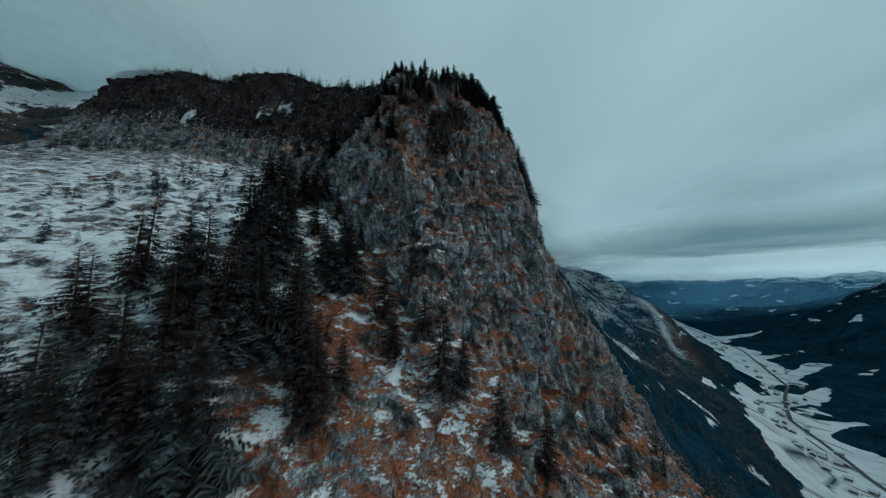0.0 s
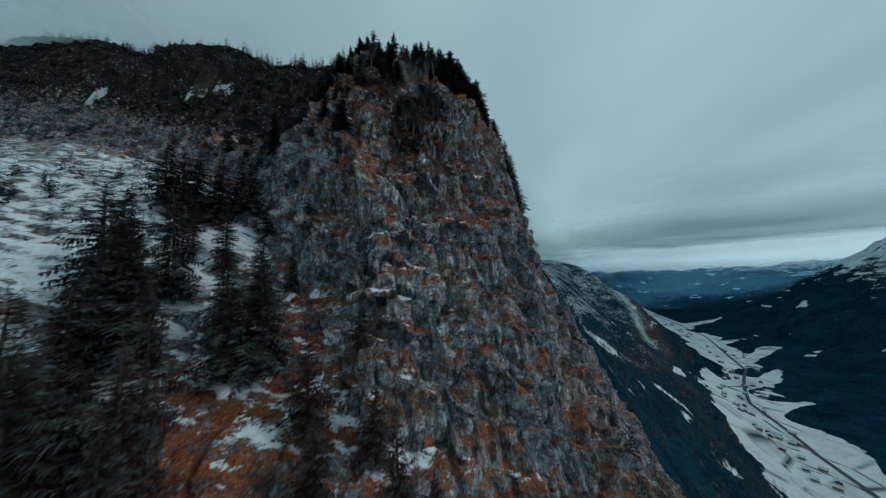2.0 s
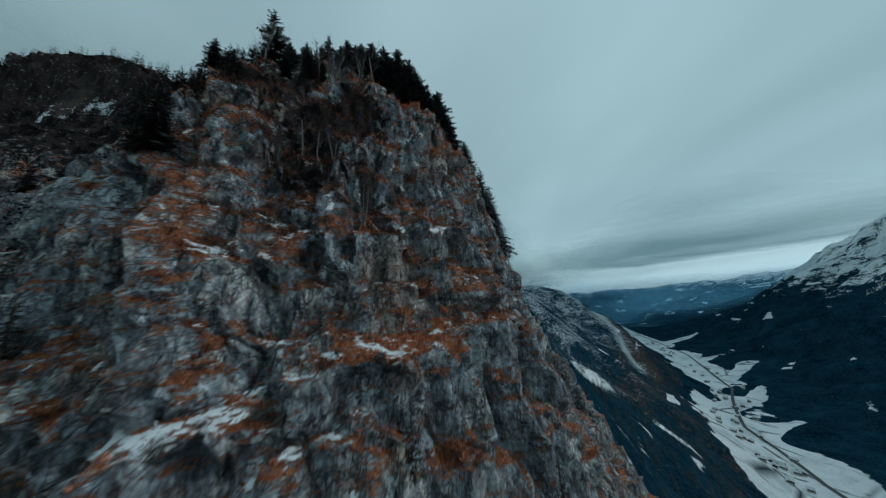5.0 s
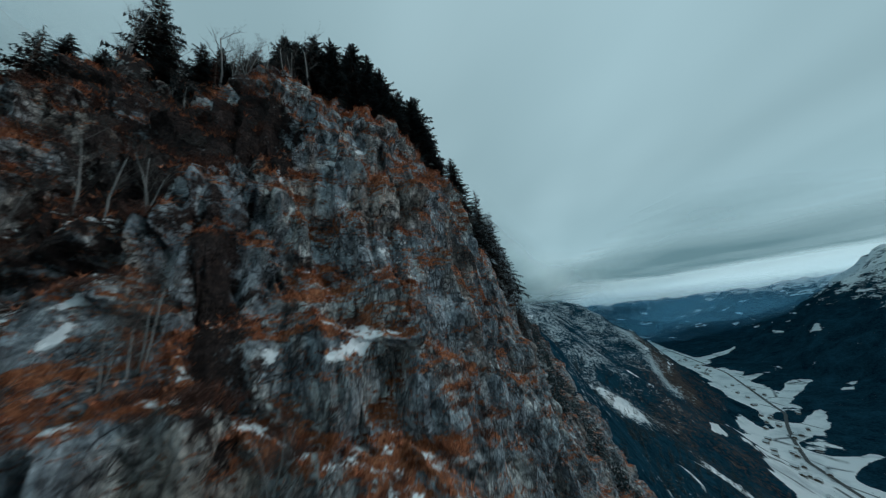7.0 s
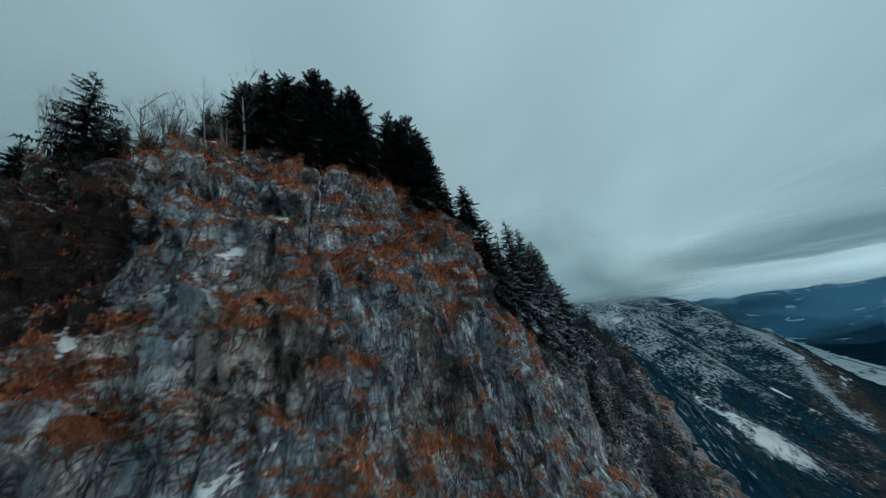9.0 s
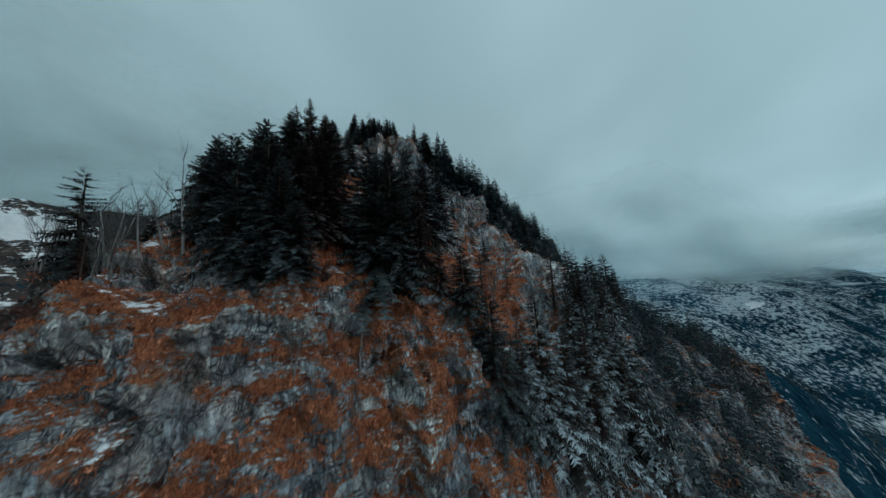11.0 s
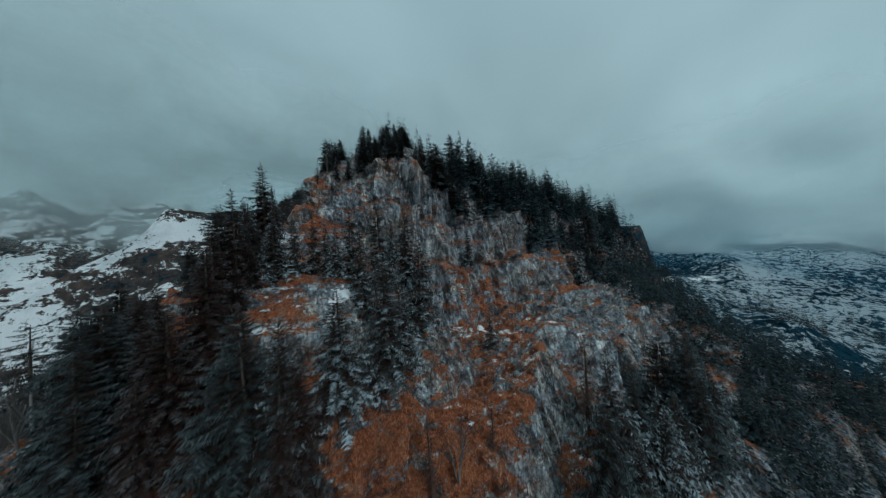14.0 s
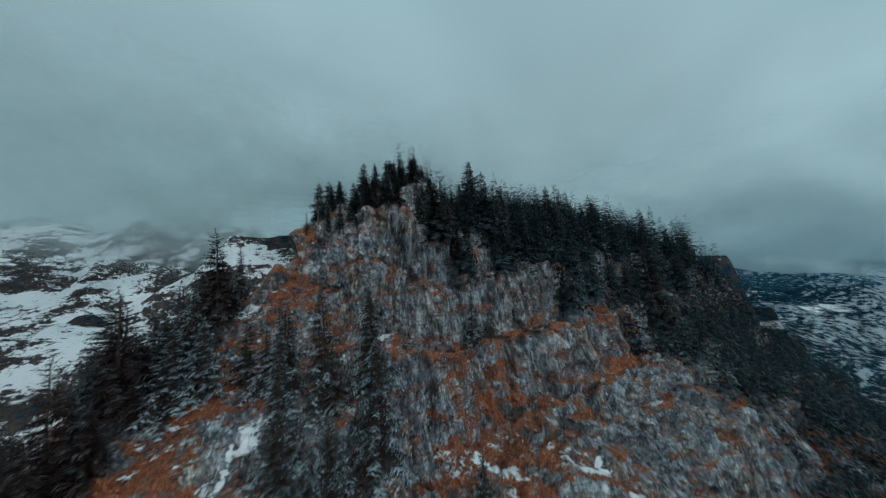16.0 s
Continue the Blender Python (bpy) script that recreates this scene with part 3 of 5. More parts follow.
FACE_SNOW = [((-11.6, 100.9, 25.4), (-8.3, 104.5, 29.1), 0.9), ((-8.3, 104.5, 29.1), (-3.9, 107, 35.1), 0.6), ((-25.3, 104.5, 22.7), (-20.5, 105.9, 24), 0.7), ((0.7, 95.6, 6.6), (4.4, 94.7, 8.2), 0.7), ((11.5, 93.7, 1.3), (15, 94, 2.2), 0.6),
             ((11.5, 99.5, 20.8), (12.4, 98.2, 17.6), 0.7), ((17.4, 105.9, 27.6), (19.1, 105.8, 24.4), 0.6), ((-3.8, 90.9, 2), (0.6, 88.2, 2.2), 0.7), ((-34.2, 100.8, 8.8), (-32, 103.6, 10.7), 0.8), ((-13.9, 91.8, 2.3), (-11.1, 91.2, 4.2), 0.8)]
GULLY_SNOW = [((-58.3, 117.3, 30.1), (-47.1, 115, 24), 1.6), ((-66, 108.4, 22.9), (-56.5, 106.9, 19.5), 2), ((-40.9, 86, -1), (-32.7, 79.7, -6.3), 2), ((-20.4, 80.3, -9.3), (-18.5, 87.9, -5.3), 1),
              ((-11.6, 64.9, -24.7), (-10.4, 73.4, -18.5), 1.2), ((-52.6, 67.1, -12.8), (-54.1, 74.9, -3.8), 3)]
TOWER_SNOW = [((20.8, 165.2, 115.1), (24.2, 167.2, 113.5), 0.9), ((42.4, 221, 104.5), (47.3, 217.3, 100.6), 0.9), ((48.6, 180.9, 88.8), (49.1, 187.7, 85.5), 0.7), ((19.5, 185.2, 126.5), (17.6, 190.5, 127.9), 2.2), ((-17, 181.8, 144.3), (-18.4, 188.5, 146.3), 1.7),
              ((26.7, 224.6, 113), (34.2, 230, 111), 1.3), ((43.4, 246.5, 110.4), (48.4, 237.2, 111.4), 1.2), ((1.7, 209.9, 135), (6.7, 218.3, 136), 1.0), ((13.8, 206.2, 124.5), (15.8, 211.9, 124.2), 1.1), ((18.6, 184.5, 127.2), (26.9, 181.2, 122.4), 0.8)]


def drifted(co, nrm, rough):
    """1 along the drifts, 0 away from them; each one follows the rock in and out."""
    out = 0 * co[..., 0]
    for a, b, r in SHOULDER_SNOW + FACE_SNOW + GULLY_SNOW + TOWER_SNOW:
        d = np.array(b) - np.array(a)
        g = co - np.array(a)
        s = np.clip(g @ d / (d @ d), 0, 1)
        g = g - s[..., None] * d
        deep = (g * nrm).sum(2)
        gap = np.sqrt(np.maximum(0, (g * g).sum(2) - 0.93 * deep ** 2))
        slim = r * (1.0 - 0.7 * np.abs(2 * s - 1) ** 3) * np.clip(1.0 + 1.3 * rough, 0.4, 1.5)
        out = np.maximum(out, np.clip(1.35 - gap / slim, 0, 1) * np.clip(5 - np.abs(deep), 0, 1))
    return out


def crag_shape(gx, gy):
    z = blurred(near_height(gx, gy), 2)
    nrm = normals(np.stack([gx, gy, z], 2))
    x, y, h = gx, gy, z
    steep = np.clip((0.88 - nrm[..., 2]) / 0.28, 0, 1)
    # ledges: the rock steps back along beds that dip to the valley
    dip = 0.28 * x + 0.10 * y
    wander = 1.3 * fbm(x / 30, y / 30, h / 60, 3, 0.5, 11) + dip / 9
    much = np.clip(0.62 + 1.3 * fbm(x / 26, y / 26, h / 26, 3, 0.5, 15), 0, 1) * steep
    z2 = z + 0.75 * much * (terraced(z, 9.0, wander, 2.2) - z)
    wander2 = 1.5 * fbm(x / 11, y / 11, h / 22, 3, 0.5, 19) + dip / 3.4
    much2 = np.clip(0.5 + 1.5 * fbm(x / 13, y / 13, h / 13, 3, 0.5, 23), 0, 1) * steep
    z2 = z2 + 0.7 * much2 * (terraced(z, 3.4, wander2, 2.1) - z)
    wander3 = 0.9 * fbm(x / 40, y / 40, 0 * x, 3, 0.5, 29) + 0.35
    late = np.clip((y - 182) / 25, 0, 1) * np.clip((x + 30) / 25, 0, 1)
    z2 = z2 + 0.72 * late * (terraced(z, 23.0, wander3, 2.8) - z)
    steep = np.maximum(steep, 0.75 * late)
    flank = np.clip((x - 28) / 10, 0, 1) * np.clip((y - 238) / 12, 0, 1)
    steep = np.maximum(steep, 0.95 * flank)
    z2 = blurred(z2, 1)
    co = np.stack([gx, gy, z2], 2)
    # ribs, facets and joints
    ribs = fbm(x / 15, y / 15, h / 30, 4, 0.55, 21)
    ridge = fbm(x / 6, y / 6, h / 12, 3, 0.5, 27, True)
    warp = 2.4 * vnoise(x / 8, y / 8, h / 8, 5)
    warp2 = 1.0 * vnoise(x / 3.2, y / 3.2, h / 3.2, 7)
    tilt = h + dip
    v1, f1, e1 = cells((x + warp) / 7.5, (y + warp + warp2) / 7.5, (tilt + warp2) / 13.0, 31)
    v2, f2, e2 = cells((x + 0.5 * warp2 + 0.10 * h) / 2.5, (y - 0.5 * warp2) / 2.5, (tilt + warp) / 5.6, 47)
    small = fbm(x / 2.2, y / 2.2, h / 2.2, 4, 0.6, 61)
    out = 2.9 * ribs + 0.8 * ridge + 2.2 * (v1 - 0.5) + 5.0 * f1 + 0.9 * (v2 - 0.5) + 2.0 * f2 + 0.18 * small - 0.6
    out -= 1.1 * np.clip(1 - e1 / 0.09, 0, 1) * np.clip(0.5 + 1.2 * ribs, 0, 1) + 0.35 * np.clip(1 - e2 / 0.12, 0, 1)
    out = 0.72 * out + 0.28 * blurred(out, 1)
    soft = 1.6 * fbm(x / 16, y / 16, 0 * x, 4, 0.5, 71) + 0.35 * small
    co = co + nrm * (steep * out + (1 - steep) * soft)[..., None]
    up = blurred(normals(co)[..., 2], 1)
    patch = fbm(x / 22, y / 22, h / 22, 4, 0.55, 81)
    patch2 = fbm(x / 6, y / 6, h / 6, 4, 0.6, 87)
    bed = fbm(x / 5.0, y / 5.0, tilt / 1.0, 3, 0.5, 93)
    bed2 = fbm(x / 4.5, y / 4.5, tilt / 0.8, 3, 0.55, 97)
    # grass holds on where it is not too steep, more of it on the shoulders
    d, _ = beside(gx, gy, BRINK)
    t, _ = beside(gx, gy, TOWER)
    shoulder = np.exp(-((d + 8) / 12.0) ** 2)
    apron = np.clip((gy - 160) / 25, 0, 1)
    tower = np.exp(-((t - 8) / 10.0) ** 2)
    face = np.clip((0.72 - nrm[..., 2]) / 0.2, 0, 1)
    foot = 0.45 * np.clip(-87 - gx, 0, 125) + 0.25 * np.maximum(0, -212 - gx)
    west = np.clip((-gx - 36) / 20, 0, 1) * np.clip((158 + foot - gy) / 22, 0, 1) * np.clip((gy - 20) / 20, 0, 1)
    wall = np.clip((-gx - 36) / 20, 0, 1) * np.clip((gy - 150 - foot) / 20, 0, 1)
    grass = 0.5 + (up - 0.50 + 0.30 * patch + 0.34 * patch2 + 0.62 * bed + 0.24 * shoulder - 0.18 * apron + 0.24 * tower - 0.05 * wall - 0.40 * west) * 1.4
    swards = np.exp(-(((gx - 29) / 8) ** 2 + ((gy - 229) / 9) ** 2)) + np.exp(-(((gx + 14 + 1.6 * (gy - 194)) / 9) ** 2 + ((gy - 194) / 9) ** 2)) + np.exp(-(((gx + 30) / 9) ** 2 + ((gy - 77) / 13) ** 2)) + np.exp(-(((gx - 45) / 9) ** 2 + ((gy - 198) / 14) ** 2))
    swards = swards + np.exp(-(((gx - 38) / 7) ** 2 + ((gy - 192) / 14) ** 2)) + 0.8 * np.exp(-(((gx - 24) / 6) ** 2 + ((gy - 240) / 7) ** 2)) + 0.7 * np.exp(-(((gx - 33) / 10) ** 2 + ((gy - 168) / 7) ** 2))
    grass = grass + 0.85 * swards + 0.32 * np.exp(-(((gx + 1) / 12) ** 2 + ((gy - 119) / 8) ** 2)) - 0.30 * flank * np.clip((62 - gx) / 10, 0.2, 1)
    gully = np.exp(-((gx + 2 + 0.25 * (gy - 80)) / 16) ** 2) * np.clip((104 - gy) / 15, 0, 1)
    leftface = np.clip((12 - gx) / 30, 0, 1) * np.clip((gy - 85) / 15, 0, 1) * np.clip((128 - gy) / 10, 0, 1)
    drifts = drifted(co, nrm, bed2) * np.clip(0.35 + 2.2 * up, 0, 1)
    snow = 0.5 + (up - 0.765 + 0.32 * patch2 + 0.20 * patch + 0.70 * bed2) * 1.4
    snow = snow + west * 0.37 + 0.12 * gully + 0.10 * leftface - 0.06 - 0.16 * np.clip((gx - 4) / 14, 0, 1) * np.clip((140 - gy) / 12, 0, 1) - 0.20 * shoulder * (gx > -5) - 0.34 * wall - 0.10 * tower - 0.29 * apron - 0.30 * flank
    snow = snow - 0.7 * np.clip((gy - 345) / 25, 0, 1)
    front = np.clip((128 - gy) / 8, 0, 1) * np.clip((gx + 22) / 12, 0, 1) * np.clip((26 - gx) / 10, 0, 1) * np.clip((z - 5) / 15, 0, 1)
    snow = snow + 0.15 * front - 0.10 * np.clip((116 - gy) / 8, 0, 1) * np.clip((gy - 88) / 8, 0, 1) * np.clip((gx + 24) / 8, 0, 1)
    snow = np.maximum(snow, 1.45 * drifts)
    CRAG["co"], CRAG["grass"], CRAG["snow"] = co, grass, snow
    thicket = np.exp(-(((gx - 1) / 11) ** 2 + ((gy - 128) / 6) ** 2)) + np.exp(-(((gx + 18) / 16) ** 2 + ((gy - 136) / 10) ** 2)) + 0.8 * np.exp(-(((gx - 16) / 3) ** 2 + ((gy - 118.5) / 3) ** 2))
    thicket = thicket + np.exp(-(((gx - 12) / 4) ** 2 + ((gy - 121.5) / 3) ** 2)) + np.exp(-(((gx - 8) / 8) ** 2 + ((gy - 132) / 3.5) ** 2)) + 0.8 * np.exp(-(((gx + 3) / 7) ** 2 + ((gy - 121) / 4) ** 2))
    heath = 0.66 * wall + 0.62 * thicket + 0.10 * west + 0.12 + 0.5 * np.clip((gy - 345) / 25, 0, 1)
    return co, (np.clip(grass, 0, 1), np.clip(snow, 0, 1.45), np.clip(heath, 0, 1))


ground_rows = (np.concatenate([np.arange(-416, -200, 4.0), np.arange(-200, -50, 2.0), np.arange(-50, 78, 0.42), np.arange(78, 170, 2.0)]), np.concatenate([np.arange(-40, 60, 1.4), np.arange(60, 86, 0.5), np.arange(86, 166, 0.32), np.arange(166, 200, 0.45), np.arange(200, 256, 0.38), np.arange(256, 310, 0.6), np.arange(310, 420, 1.6)]))
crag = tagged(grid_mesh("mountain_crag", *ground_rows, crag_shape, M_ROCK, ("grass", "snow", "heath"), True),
              "grey limestone crag with rusty dry grass and snow on its ledges", "cliff", kind="structure")


# tongues of wood that reach onto the valley floor, and meadows that climb out of it: two ends and the half width
TONGUES = [(1600, 2100, 1298, 1361, 48), (1298, 1361, 1284, 1153, 42), (1284, 1153, 1205, 1035, 24), (1056, 1269, 990, 1002, 28), (990, 1002, 953, 868, 17), (1330, 1062, 1800, 1225, 34), (1190, 880, 1600, 950, 52),
           (1095, 742, 1500, 750, 42), (1760, 1395, 2300, 1480, 55), (1900, 1760, 2300, 1800, 50)]
MEADOWS = [(1020, 790, 1215, 808, 20), (1480, 1165, 1790, 1290, 40), (1930, 1925, 2315, 1975, 38), (1640, 1528, 1820, 1468, 40)]
BROWN_BANK, SNOW_BANK = (1330, 1700, 990, 1090, 34), (1290, 1780, 905, 1030, 16)


def strip(x, y, line, soft=26.0):
    """1 inside a strip round a line in plan, 0 outside."""
    ax, ay, bx, by, r = line
    dx, dy = bx - ax, by - ay
    s = np.clip(((x - ax) * dx + (y - ay) * dy) / (dx * dx + dy * dy), 0, 1)
    return np.clip(0.5 + (r - np.hypot(x - ax - s * dx, y - ay - s * dy)) / soft, 0, 1)


def far_shape(gx, gy):
    z = height(gx, gy)
    inside = np.minimum(np.minimum(gx + 416, 169 - gx), np.minimum(gy + 40, 419 - gy))
    z = z - np.clip(inside / 14, 0, 1) * 16
    v, _ = beside(gx, gy, COURSE)
    span = np.clip(128 - 0.022 * (gy - 200), 52, 120)
    floor = np.clip(0.5 + (span - np.abs(v)) / 90, 0, 1) * np.clip((-z - 345) / 30, 0, 1)
    n = fbm(gx / 300, gy / 300, 0 * gx, 4, 0.5, 91)
    lefthill = (v < 0) & (gx > 150)
    heights = np.clip((z + 330) / 260, 0, 1)
    heights = heights * np.where(lefthill, np.clip((gy - 420) / 260, 0.25, 1), 1)
    snow = heights * np.where(lefthill, 0.36, np.where(gx > -200, 0.38, 0.50)) + np.where(lefthill, 0.10, 0.0) + 0.16 * n
    snow = np.where(v > 0, 0.72 * np.clip((z + 110) / 140, 0, 1) + 0.1 * n, snow)
    patchy = np.exp(-(((gx - 470) / 42) ** 2 + ((gy - 735) / 55) ** 2))
    snow = snow + 0.75 * patchy
    west = np.clip((-gx - 120) / 80, 0, 1)
    snow = np.maximum(snow, west * np.clip((-gx - 180) / 160, 0.5, 1) * (0.47 + 0.30 * n))
    bare = np.where((v < 0) & (gx > 100), 0.43 * np.clip((z + 415) / 30, 0, 1) * np.clip((-z - 130) / 120, 0, 1), 0) + 0.75 * west + 0.15 * n + 0.62 * heights * (v < 0) * np.clip((150 - gx) / 300, 0.25, 1)
    fields = floor
    for line in MEADOWS:
        fields = np.maximum(fields, strip(gx, gy, line))
    for line in TONGUES:
        fields = fields * (1 - strip(gx, gy, line))
    bare = bare + 0.45 * strip(gx, gy, BROWN_BANK, 60.0)
    snow = snow + 0.40 * strip(gx, gy, SNOW_BANK, 40.0)
    saddle = np.clip((gy - 400) / 60, 0, 1) * np.clip((1000 - gy) / 100, 0, 1) * np.clip((360 - gx) / 60, 0, 1) * np.clip((gx - 20) / 60, 0, 1)
    bare = bare + 0.22 * saddle
    snow = snow + 0.10 * saddle - 0.6 * np.exp(-(((gx - 45) / 60) ** 2 + ((gy - 450) / 60) ** 2))
    return np.stack([gx, gy, z], 2), (np.clip(snow, 0, 1), np.clip(bare, 0, 1), fields, np.clip(west + 1.6 * patchy + 0.9 * (v > 0) * np.clip((z + 160) / 60, 0, 1), 0, 1))


xs_far = np.concatenate([np.arange(-3600, -900, 60), np.arange(-900, -400, 14), np.arange(-400, 500, 12), np.arange(500, 1900, 16), np.arange(1900, 2600, 30), np.arange(2600, 4700, 60)])
ys_far = np.concatenate([np.arange(-2500, -150, 70), np.arange(-150, 520, 12), np.arange(520, 1700, 16), np.arange(1700, 2400, 30), np.arange(2400, 4700, 60)])
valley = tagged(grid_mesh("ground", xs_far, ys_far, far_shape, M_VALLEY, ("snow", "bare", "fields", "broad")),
                "wide snowy valley floor between dark wooded mountain slopes", "valley", kind="structure")


# ---- trees and shrubs ----
def raw_mesh(name, verts, faces, mat, smooth=False):
    me = bpy.data.meshes.new(name)
    me.from_pydata([tuple(v) for v in verts], [], faces)
    if smooth:
        me.polygons.foreach_set("use_smooth", np.ones(len(me.polygons), bool))
    me.materials.append(mat)
    return me


def part(name, me, parent, label=""):
    ob = new(name, me)
    ob.parent = parent
    if label:
        ob["label"] = label
    return ob


def tube(verts, faces, pts, radii, sides=6):
    """A tapered limb along points, added to verts and faces."""
    base = len(verts)
    for k, (p, r) in enumerate(zip(pts, radii)):
        d = Vector(pts[min(k + 1, len(pts) - 1)]) - Vector(pts[max(k - 1, 0)])
        q = d.to_track_quat("Z", "Y")
        for s in range(sides):
            a = 2 * math.pi * s / sides
            verts.append(Vector(p) + q @ Vector((r * math.cos(a), r * math.sin(a), 0)))
    for k in range(len(pts) - 1):
        for s in range(sides):
            i, j = base + k * sides + s, base + k * sides + (s + 1) % sides
            faces.append((i, j, j + sides, i + sides))
    faces.append(tuple(base + (len(pts) - 1) * sides + s for s in range(sides)))


def spruce_meshes(seed, levels, blades, width, needle, thin=1.0, bare=0.10, round_top=0.80):
    """Trunk and crown of a spruce one metre high; thin below 1 leaves gaps."""
    rng = random.Random(seed)
    tv, tf = [], []
    bend = [(0.012 * math.sin(3 * k / 7 + seed), 0.012 * math.cos(2.1 * k / 7 + seed), k / 7 - 0.05) for k in range(8)]
    tube(tv, tf, bend, [0.021 * (1 - k / 7.4) + 0.001 for k in range(8)], 7)
    for _ in range(10):
        z, a, r = rng.uniform(0.03, bare + 0.18), rng.uniform(0, 6.28), rng.uniform(0.04, 0.5 * width)
        tube(tv, tf, [(0, 0, z), (0.6 * r * math.cos(a), 0.6 * r * math.sin(a), z - 0.01), (r * math.cos(a), r * math.sin(a), z - 0.035)], [0.0035, 0.002, 0.0006], 3)
    cv, cf, tips = [], [], []

    def blade(a, b, c, u, v):
        k = len(cv)
        cv.extend((a, b, c))
        tips.extend((u, u, v))
        cf.append((k, k + 1, k + 2))

    lean = rng.uniform(-0.02, 0.02)
    broad = 0.42 / blades + 0.030
    short = min(1.0, (10 / blades) ** 0.7)
    for i in range(levels):
        t = i / (levels - 1)
        z0 = bare + (0.975 - bare) * t ** 0.93
        reach = width * (1 - t) ** round_top * rng.uniform(0.82, 1.12) + 0.014
        count = max(4, round(9 - 4.0 * t))
        turn = rng.uniform(0, 6.28)
        for bnum in range(count):
            if rng.random() > thin:
                continue
            a = turn + 6.283 * bnum / count + rng.uniform(-0.4, 0.4)
            rr = reach * rng.choice((0.5, 0.7, 0.85, 0.95, 1.05, 1.25)) * rng.uniform(0.85, 1.1)
            ca, sa = math.cos(a), math.sin(a)
            rise = rng.uniform(0.0, 0.25) * (0.4 + t)
            sag = rng.uniform(0.35, 0.85) * (1.15 - t)
            zz = z0 + rng.uniform(-0.9, 0.9) / levels

            def at(u):
                return Vector((lean * zz + ca * rr * u, sa * rr * u, zz + rr * (rise * u - sag * u * u + 0.20 * u ** 3)))

            for k in range(blades):
                u = 0.08 + 0.92 * (k + rng.random() * 0.8) / blades
                p = at(u)
                q = at(min(u + broad, 1.06))
                ln = rr * (0.34 - 0.20 * u) * short * rng.uniform(0.55, 1.35) + 0.005
                for sgn in (-1, 1):
                    tip = p + Vector((-sa * sgn, ca * sgn, 0)) * ln + Vector((ca, sa, 0)) * ln * rng.uniform(0.3, 0.9)
                    tip.z -= ln * rng.uniform(0.1, 0.9)
                    blade(p, q, tip, u * 0.8, u + 0.25)
                hang = (p + q) / 2
                hang.z -= ln * rng.uniform(0.5, 1.1)
                blade(p, q, hang + Vector((rng.uniform(-0.2, 0.2), rng.uniform(-0.2, 0.2), 0)) * ln, u * 0.7, u * 0.7)
    blade(Vector((lean, 0.004, 0.95)), Vector((lean, -0.004, 0.95)), Vector((lean, 0, 1.01)), 0.6, 0.9)
    crown = raw_mesh("crown", cv, cf, needle)
    crown.attributes.new("tip", "FLOAT", "POINT").data.foreach_set("value", np.array(tips, np.float32))
    return raw_mesh("trunk", tv, tf, M_BARK, True), crown


def bare_tree_meshes(seed, mat_trunk, stems=1):
    """A leafless broadleaf one metre high: pale stems and a haze of twigs."""
    rng = random.Random(seed)
    tv, tf, cv, cf = [], [], [], []

    def grow(p, d, length, r, depth):
        pts = [p]
        for _ in range(3):
            d = (d + Vector((rng.uniform(-0.16, 0.16), rng.uniform(-0.16, 0.16), rng.uniform(0.0, 0.10)))).normalized()
            pts.append(pts[-1] + d * length / 3)
        tube(*((tv, tf) if depth == 0 else (cv, cf)), pts, [r, r * 0.8, r * 0.62, r * 0.42], 6 if depth == 0 else 3)
        if depth == 3:
            return
        for k in range((12, 7, 6)[depth]):
            u = rng.uniform(0.35, 1.0)
            q = pts[min(int(u * 3), 2)].lerp(pts[min(int(u * 3) + 1, 3)], u * 3 - int(min(u * 3, 2.999)))
            side = Vector((rng.uniform(-1, 1), rng.uniform(-1, 1), rng.uniform(0.15, 0.9))).normalized()
            grow(q, (d * 0.55 + side * 0.75).normalized(), length * rng.uniform(0.26, 0.46), r * 0.36 * (1.1 - 0.4 * u), depth + 1)

    for s in range(stems):
        a = rng.uniform(0, 6.28)
        lean = Vector((0.16 * math.cos(a), 0.16 * math.sin(a), 1)) if stems > 1 else Vector((rng.uniform(-0.08, 0.08), rng.uniform(-0.08, 0.08), 1))
        grow(Vector((0.02 * s, 0.015 * s, -0.03)), lean.normalized(), rng.uniform(0.68, 0.8), 0.014 / stems ** 0.4, 0)
    return raw_mesh("trunk", tv, tf, mat_trunk, True), raw_mesh("crown", cv, cf, M_TWIG)


def shrub_mesh(seed, mat, count=42):
    """A low tangle of bare stems, about one metre across."""
    rng = random.Random(seed)
    v, f = [], []
    for _ in range(count):
        a, s = rng.uniform(0, 6.28), rng.uniform(0.15, 0.55)
        p0 = Vector((rng.gauss(0, 0.16), rng.gauss(0, 0.16), -0.08))
        p1 = p0 + Vector((s * 0.5 * math.cos(a), s * 0.5 * math.sin(a), rng.uniform(0.15, 0.4)))
        p2 = p1 + Vector((s * math.cos(a + rng.uniform(-0.6, 0.6)) * 0.7, s * math.sin(a) * 0.7, rng.uniform(0.02, 0.3)))
        tube(v, f, [p0, p1, p2], [0.016, 0.010, 0.003], 3)
        for _k in range(5):
            q = p1.lerp(p2, rng.random())
            w = Vector((rng.uniform(-1, 1), rng.uniform(-1, 1), rng.uniform(-0.2, 1))) * 0.12
            k = len(v)
            v.extend((q, q + w, q + w * 0.6 + Vector((0.03, -0.02, 0.03))))
            f.append((k, k + 1, k + 2))
    return raw_mesh("shrub", v, f, mat)


def tree_thing(name, meshes, names, label, category, group):
    root = new(name)
    root.empty_display_size = 0.1
    for me, nm in zip(meshes, names):
        part(nm, me, root)
    return tagged(root, label, category, group)


KINDS = {}


